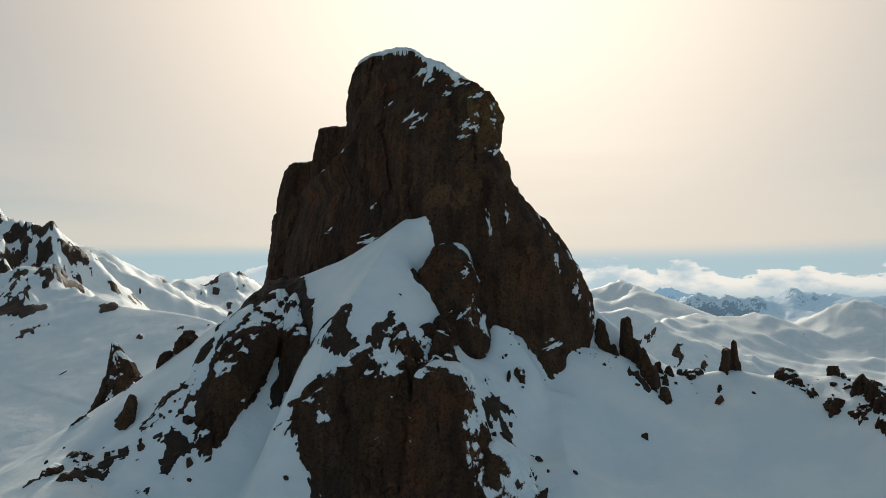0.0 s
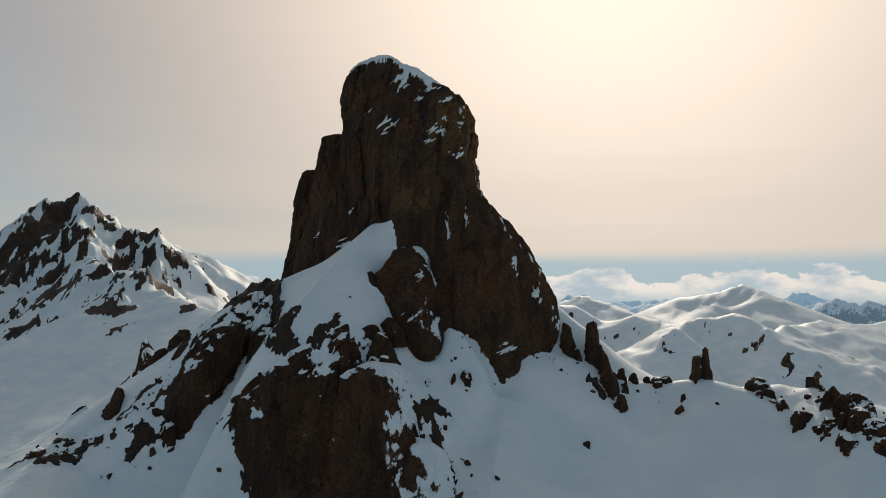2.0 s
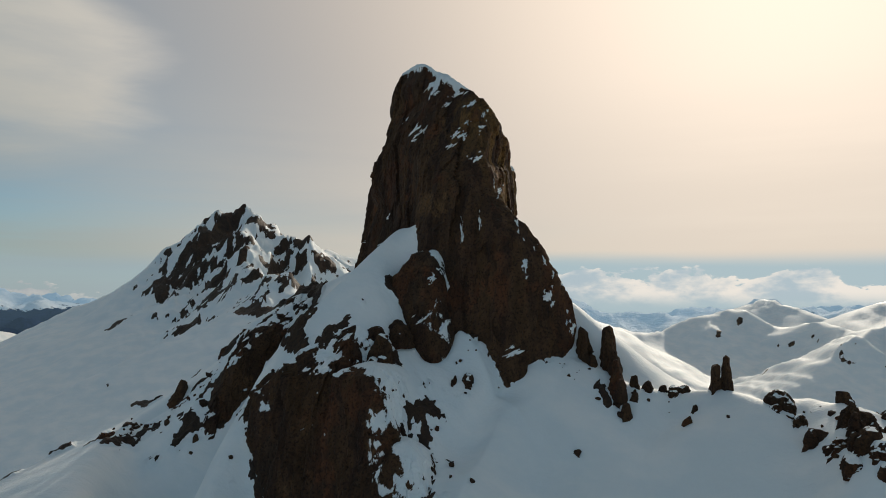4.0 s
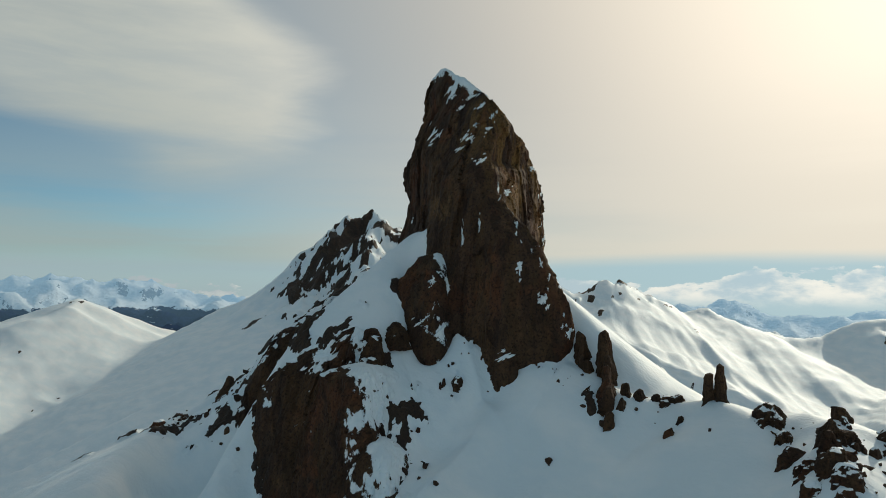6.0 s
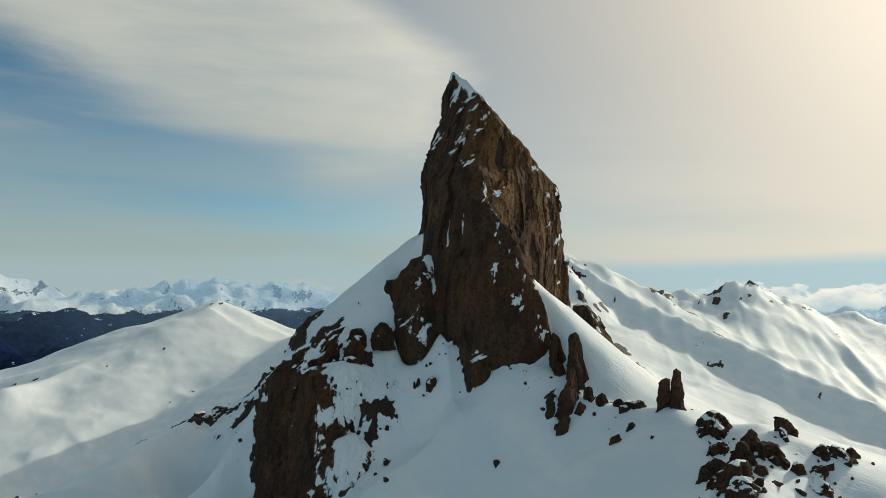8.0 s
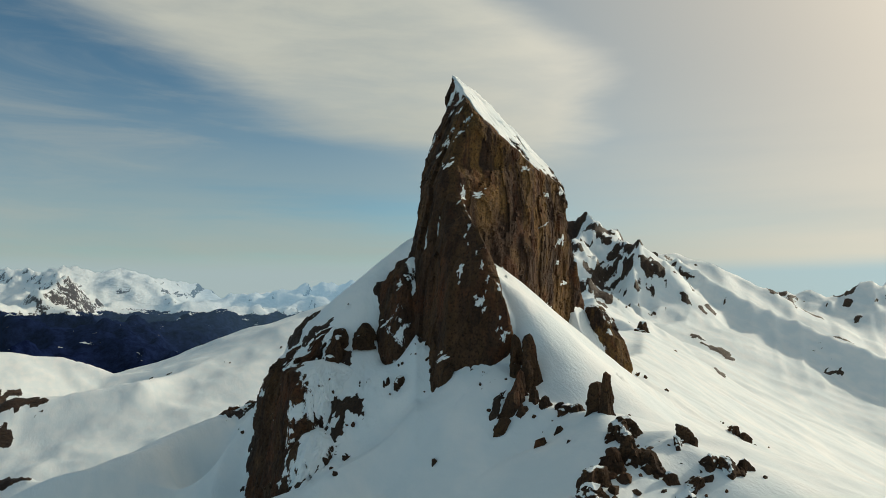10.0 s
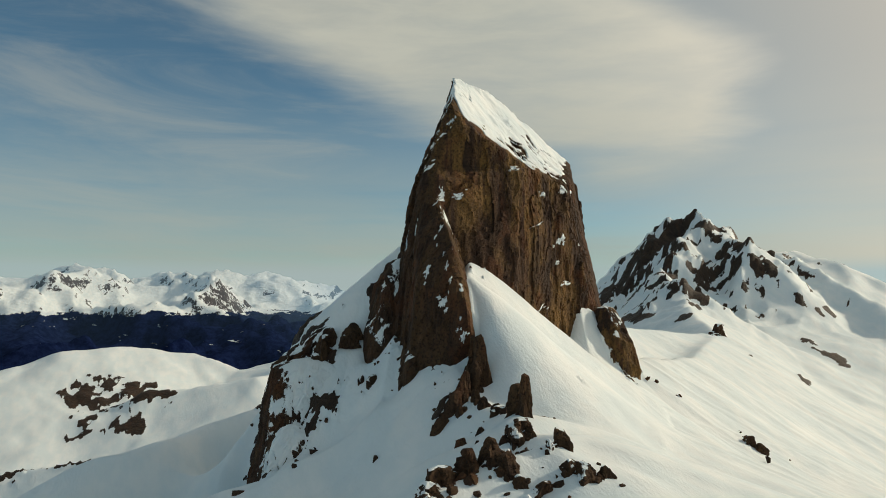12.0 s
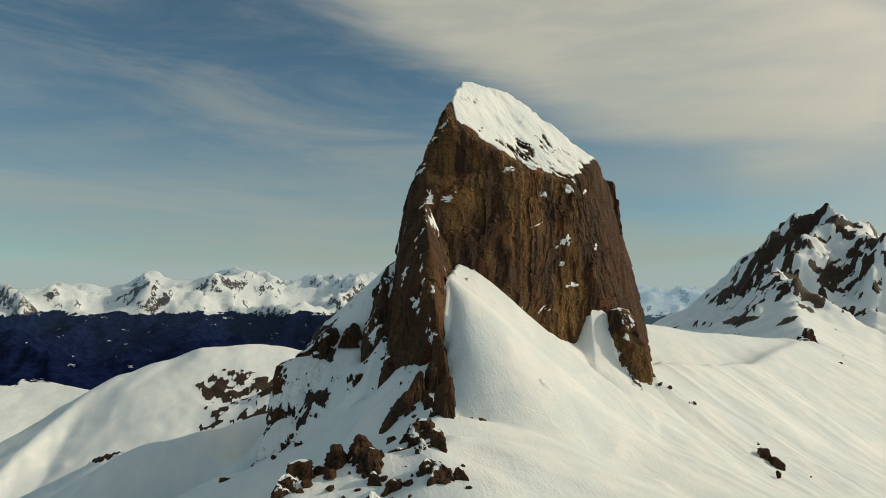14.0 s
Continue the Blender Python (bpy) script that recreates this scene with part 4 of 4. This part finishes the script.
crag("lower_step", 13, 184, LOW, 66, 112, 120, 90, 0.8, 135, ROCK_SNOWY, nose, 6.0, 40, side=(-20, 0.62))
rib = tagged(new("rock_rib"), "slanting brown rock rib with snow gullies beside it", "rock rib")
crag("upper_wall", -64, 218, leaning(-64, 218, [(85, -71, 202, 2.5, 6), (103, -67, 208, 4.2, 8), (114, -64, 212, 6, 9.5), (125, -60, 216, 7.6, 10), (134, -57, 220, 7.6, 10), (139, -55, 225, 6.8, 9), (144, -53, 231, 3.6, 6), (151, -52, 238, 1, 3)]),
     85, 151, 190, 140, 0.85, 37, ROCK_SNOWY, rib, 2.0, 24, side=(110, 0.6), foot=0.45)
crag("lower_wall", -80, 200, leaning(-80, 200, [(72, -82, 193, 3, 4), (92, -77, 200, 2.6, 4), (104, -73, 206, 2, 3.5), (110, -72, 209, 1.0, 2)]), 72, 110, 90, 70, 0.7, 39, ROCK_SNOWY, rib, 2.0, 18)
crag("upper_step", -45, 223, leaning(-45, 223, [(120, -43, 216, 5, 6), (136, -44, 220, 4, 6), (143, -46, 226, 3, 4), (148.5, -47, 231, 0.8, 2)]), 120, 148.5, 100, 60, 0.7, 38, ROCK_SNOWY, rib, 2.0, 18, side=(45, 0.9), foot=0.45)
fin = crag("rock_fin", -132, 294, leaning(-132, 294, [(70, -137, 288, 16, 9), (86, -134, 290, 16, 9), (96, -130.5, 292, 14.5, 9), (105, -128, 294, 11.5, 8), (113, -130, 296, 7.5, 7), (120, -132, 298, 4.5, 5), (128, -135, 299, 0.8, 1)]),
           70, 128, 120, 90, 0.7, 41, ROCK_SNOWY, None, 0.6, 22)
tagged(fin, "pointed brown rock fin standing out of the snow slope", "rock")
build_ground()


def shard(x, y, z0, z1, r0, r1, seed, lean=(0.0, 0.0), stretch=1.0, turn=0.0):
    """One angular piece of rock from z0 up to z1: half widths r0 and r1, drawn out along turn, its top moved by lean."""
    rng = random.Random(seed)
    if z1 - z0 < 4.5 * r0:
        r1 = max(r1, 0.42 * r0)
    planes, count = [], rng.choice((4, 5, 5))
    for k in range(count):
        a = k * 360 / count + rng.uniform(-20, 20)
        s = math.hypot(stretch * math.cos(radians(a - turn)), math.sin(radians(a - turn)))
        w = rng.uniform(0.75, 1.2)
        off = lean[0] * math.cos(radians(a)) + lean[1] * math.sin(radians(a))
        bend = rng.uniform(0.3, 0.7)
        zm, rm = z0 + (z1 - z0) * bend, (r0 * (1 - bend) + r1 * bend) * rng.uniform(0.95, 1.25)
        planes.append((a, [(z0, r0 * s * w), (zm, rm * s * w + off * bend), (z1, max(r1 * s * rng.uniform(0.3, 1.1), 0.2) + off)]))
    for k in range(2):                       # slanting cuts across the top
        a, d = rng.uniform(0, 360), rng.uniform(0.1, 0.6) * r1
        off = lean[0] * math.cos(radians(a)) + lean[1] * math.sin(radians(a))
        planes.append((a, [(z0, r0 * 4), (z1 - r1 * rng.uniform(0.7, 1.6), r1 * 1.2 * stretch + off), (z1, d * 0.3 + off)]))
    size = max(r0, (z1 - z0) * 0.35)
    return lofted(*crag_points(x, y, planes, z0, z1, 44, 34, 0.08 * size + 0.14, seed, 0.4, 60, max(0.2, size / 11)), 0.05)


def outcrop(name, label, pieces, group="", mat=None):
    """A rock whose blocks are its parts; low ones break up into a cluster of blades and blocks."""
    todo = []
    for piece in pieces:
        if name in ("rock_pinnacle", "leaning_rock"):
            todo.append(piece)
            continue
        if name == "boulder":
            ground = float(land(piece[0], piece[1])[0])
            todo.append((piece[0], piece[1], ground - 2.5, max(min(piece[3], ground + 2.6 * piece[4]), ground + 1.3 * piece[4]), *piece[4:]))
            continue
        x, y, z0, z1, r0, r1, seed, *more = piece
        r0 = 0.78 * r0
        rng = random.Random(seed * 7)
        ground = float(land(x, y)[0])
        top = max(z1 - 2.2, ground + 1.8)
        for k in range(3):
            a, d = rng.uniform(0, 6.3), (0.0 if k == 0 else rng.uniform(0.45, 1.0) * r0)
            px, py = x + d * math.cos(a), y + d * math.sin(a)
            base = float(land(px, py)[0])
            high = top if k == 0 else base + max(0.8, (top - base) * rng.uniform(0.25, 0.65))
            wide = r0 * (0.8 if k == 0 else rng.uniform(0.32, 0.55))
            todo.append((px, py, base - 3.0, high, wide * 1.15, wide * rng.uniform(0.4, 0.8), seed * 5 + k, (rng.uniform(-0.7, 0.7), rng.uniform(-0.7, 0.7)), rng.uniform(1.0, 1.6), rng.uniform(0, 180)))
    thing = None
    if len(todo) > 1:
        thing = new(name)
        thing.location = (todo[0][0], todo[0][1], float(land(todo[0][0], todo[0][1])[0]))
    for piece in todo:
        verts, faces = shard(*piece)
        cover = 0.2 * ease(land(verts[:, 0], verts[:, 1]) + 1.2 - verts[:, 2], 0.0, 2.5)
        ob = mesh_object("block" if thing else name, verts - np.array(thing.location if thing else (0, 0, 0)), faces, mat or (ROCK_SNOWY if name == "rock_outcrop" else ROCK), thing, smooth=False)
        carry(ob, cover, 34, 44)
    return tagged(thing or ob, label, "rock", group)


outcrop("leaning_rock", "tall leaning brown rock slab in the snow", [(-93.5, 215.5, 98, 118.8, 3.0, 1.0, 241, (1.2, 1.0), 1.5, 60)])
CREST = "rocks on the snow crest"
outcrop("rock_pinnacle", "stout dark rock pinnacle beside the tower foot", [
    (50, 229, 114, 140, 5, 1.6, 43, (-0.5, 0), 1.0, 0), (53.5, 227, 114, 132, 3.4, 1.0, 44, (-0.6, 0), 1.0, 0)], CREST)
outcrop("rock_pinnacle", "slender dark rock pinnacle above a broken rib", [
    (57.6, 228, 112, 140.5, 2.6, 1.5, 47, (0, 0), 1.0, 0), (60, 225, 112, 134, 3.2, 1.0, 48, (-0.5, 1), 1.0, 0), (61, 221, 110, 131, 3.2, 1.2, 49, (-0.6, 1.5), 1.2, 100),
    (63, 217, 106, 126.5, 2.8, 0.9, 50, (-0.6, 2), 1.4, 105), (65, 213.5, 106, 120.5, 2.4, 0.8, 53, (-0.4, 1.6), 1.4, 105), (65.5, 223, 113, 127, 2.6, 1.2, 51), (69, 224, 113, 125.5, 2.4, 1.1, 52), (66.5, 218.5, 110, 123.5, 2.0, 0.7, 54)], CREST)
outcrop("rock_outcrop", "low jagged dark rocks on the crest", [(76, 226, 113, 126.6, 2.4, 0.9, 54), (79, 226, 113, 125.8, 2.2, 0.7, 55), (73, 225.5, 113, 124.6, 1.6, 0.5, 56)], CREST)
outcrop("rock_pinnacle", "two-pronged dark rock pinnacle on the snow crest", [
    (87, 225, 112, 131, 2.2, 1.5, 53, (-0.3, 0), 1.0, 0), (89.4, 225, 112, 133.2, 1.9, 1.2, 58, (0.3, 0), 1.0, 0), (84, 224, 113, 121.8, 1.8, 0.5, 158)], CREST)
outcrop("rock_outcrop", "slanting dark brown rock block on the crest", [
    (103, 217.5, 106, 127.8, 4.8, 1.9, 57, (0.6, 1.5), 1.2, 100), (106, 212, 104, 121.5, 3.0, 0.9, 157, (0, 1), 1.2, 100)], CREST)
outcrop("rock_outcrop", "upright dark rock block on the crest", [(117, 219, 116, 128.3, 1.8, 0.9, 60, (-0.3, 0), 1.0, 0), (118.6, 216, 115, 124, 1.5, 0.5, 160)], CREST)
outcrop("rock_outcrop", "large split brown rock slab below the crest", [
    (117, 204.5, 104, 127.6, 3.8, 1.4, 159, (0, 0), 1.2, 40), (120, 206, 108, 125, 2.8, 1.0, 162), (114, 199, 98, 116, 3.0, 1.0, 163)], CREST)
outcrop("boulder", "single brown boulder below the crest", [(117.5, 200, 114, 123.6, 1.9, 0.9, 164)], CREST)
outcrop("rock_outcrop", "brown jointed rocks with a snow block beside them", [
    (118.5, 194.5, 104, 123.6, 3.8, 1.4, 61, (0, 0), 1.2, 60), (121, 190.5, 102, 121.6, 3.4, 1.2, 165), (116, 191, 98, 116.5, 3.2, 1.2, 166), (122.5, 187, 100, 117.5, 2.6, 1.0, 167)], CREST)
outcrop("rock_outcrop", "weathered brown rock turret on the crest", [(127.5, 217, 108, 124.2, 3.2, 1.5, 63, (0, 0), 1.2, 90), (125.5, 216, 110, 120.6, 1.7, 0.7, 168), (128.5, 220.5, 109, 119.8, 1.6, 0.6, 169)], CREST)
outcrop("rock_outcrop", "broken brown rocks half buried in snow", [(127, 209, 108, 120.8, 2.5, 1.0, 170), (129, 206, 106, 119, 2.6, 0.9, 171), (124.6, 206.5, 110, 121, 1.7, 0.7, 172)], CREST)
outcrop("boulder", "rounded dark boulder set in the snow slope", [(1, 206, 122, 138.5, 3.4, 1.5, 67), (-1, 207, 122, 136, 2.4, 1.0, 267)])
outcrop("rock_outcrop", "dark rocks jutting from the snow rib", [(-1.5, 197.5, 122, 140.5, 4.2, 1.6, 68), (-4, 200, 124, 142.5, 2.6, 0.9, 173), (2, 195, 120, 134.5, 3.0, 1.0, 174)])
outcrop("boulder", "single dark boulder on the snow slope", [(54.5, 200, 100, 105.5, 0.9, 0.5, 69, (0.5, 0), 1.3, 0)])
outcrop("boulder", "small dark boulder on the shaded snow slope", [(82, 217.7, 112, 120.5, 1.1, 0.5, 181, (0.2, 0), 1.4, 60)])
outcrop("boulder", "small dark boulder on the shaded snow slope", [(81, 213.7, 108, 116.3, 1.3, 0.7, 182, (0, 0), 1.3, 20)])
outcrop("boulder", "broad brown boulder below the crest", [(109.8, 204.6, 108, 118.5, 2.0, 1.1, 183, (0, 0.4), 1.5, 20)], CREST)
outcrop("rock_outcrop", "small dark rocks at the tower foot", [(21.5, 208, 112, 122.4, 1.9, 0.8, 70, (0, 0.5), 1.5, 150), (18, 205.5, 110, 118.5, 0.9, 0.4, 175)])
outcrop("rock_outcrop", "narrow dark rock step under a snow cornice", [(41, 333.5, 88, 104, 2.2, 0.8, 71, (0, -0.5), 1.8, 70), (44, 336, 86, 99, 1.8, 0.6, 176, (0, 0), 1.6, 70)])
outcrop("rock_outcrop", "dark rock on the ridge shoulder", [(-140, 480, 118, 137, 4.5, 1.4, 72, (0, 0), 1.6, 40), (-133, 472, 112, 128, 3.5, 1.2, 177, (0, 0), 1.6, 40)])
outcrop("rock_outcrop", "dark rocks low on the western spur", [(-99, 200, 86, 104, 4.2, 1.2, 73, (0, 0), 1.5, 100), (-103, 194, 84, 99, 3.4, 1.0, 178), (-96, 195, 84, 97, 2.6, 0.8, 179)])
outcrop("boulder", "dark boulder at the edge of the snow hump", [(-85, 242, 118, 135, 4.0, 1.3, 74), (-90, 238, 112, 127, 2.5, 0.8, 180)])


def rubble():
    """Loose stones and small rock heads round the outcrops."""
    rng = random.Random(5)
    patches = [(62, 220, 4, 12, 0.7), (76, 225, 7, 10, 0.6), (110, 215, 5, 7, 0.6), (117, 206, 4, 14, 0.7), (120, 195, 5, 18, 0.8), (126, 211, 5, 18, 0.7),
               (16, 186, 7, 26, 1.0), (-28, 184, 6, 12, 0.9), (-70, 204, 6, 14, 0.9), (-82, 206, 5, 8, 0.8), (-97, 200, 5, 10, 0.8),
               (40, 336, 6, 6, 0.5), (14, 308, 7, 10, 0.6), (-142, 476, 12, 10, 1.0), (-160, 136, 12, 7, 0.7), (-190, 100, 12, 6, 0.8), (20, 212, 3, 7, 0.5), (48, 221, 3, 7, 0.5)]
    base = bmesh.new()
    bmesh.ops.create_icosphere(base, subdivisions=1, radius=1.0)
    ico = np.array([v.co[:] for v in base.verts])
    tris = [[v.index for v in f.verts] for f in base.faces]
    base.free()
    verts, faces, start = [], [], 0
    for cx, cy, spread, count, size in patches:
        for _ in range(count):
            x, y = rng.gauss(cx, spread), rng.gauss(cy, spread)
            z = float(land(np.array([x]), np.array([y]))[0])
            k = size * rng.choice((0.35, 0.5, 0.6, 0.8, 1.1, 1.6))
            turn = Euler((rng.uniform(0, 6), rng.uniform(0, 6), rng.uniform(0, 6))).to_matrix()
            stretch = np.array([rng.uniform(0.7, 1.5), rng.uniform(0.6, 1.1), rng.uniform(0.6, 1.3)])
            bumps = 1 + 0.42 * np.array([rng.uniform(-1, 1) for _ in range(len(ico))])
            v = (ico * bumps[:, None] * stretch * k) @ np.array(turn) + np.array([x, y, z - 0.1 * k])
            verts.append(v)
            faces += [[i + start for i in f] for f in tris]
            start += len(v)
    ob = mesh_object("rock_rubble", np.vstack(verts), faces, ROCK, None, smooth=False)
    return tagged(ob, "small dark stones scattered on the snow", "rubble", kind="stuff")


rubble()
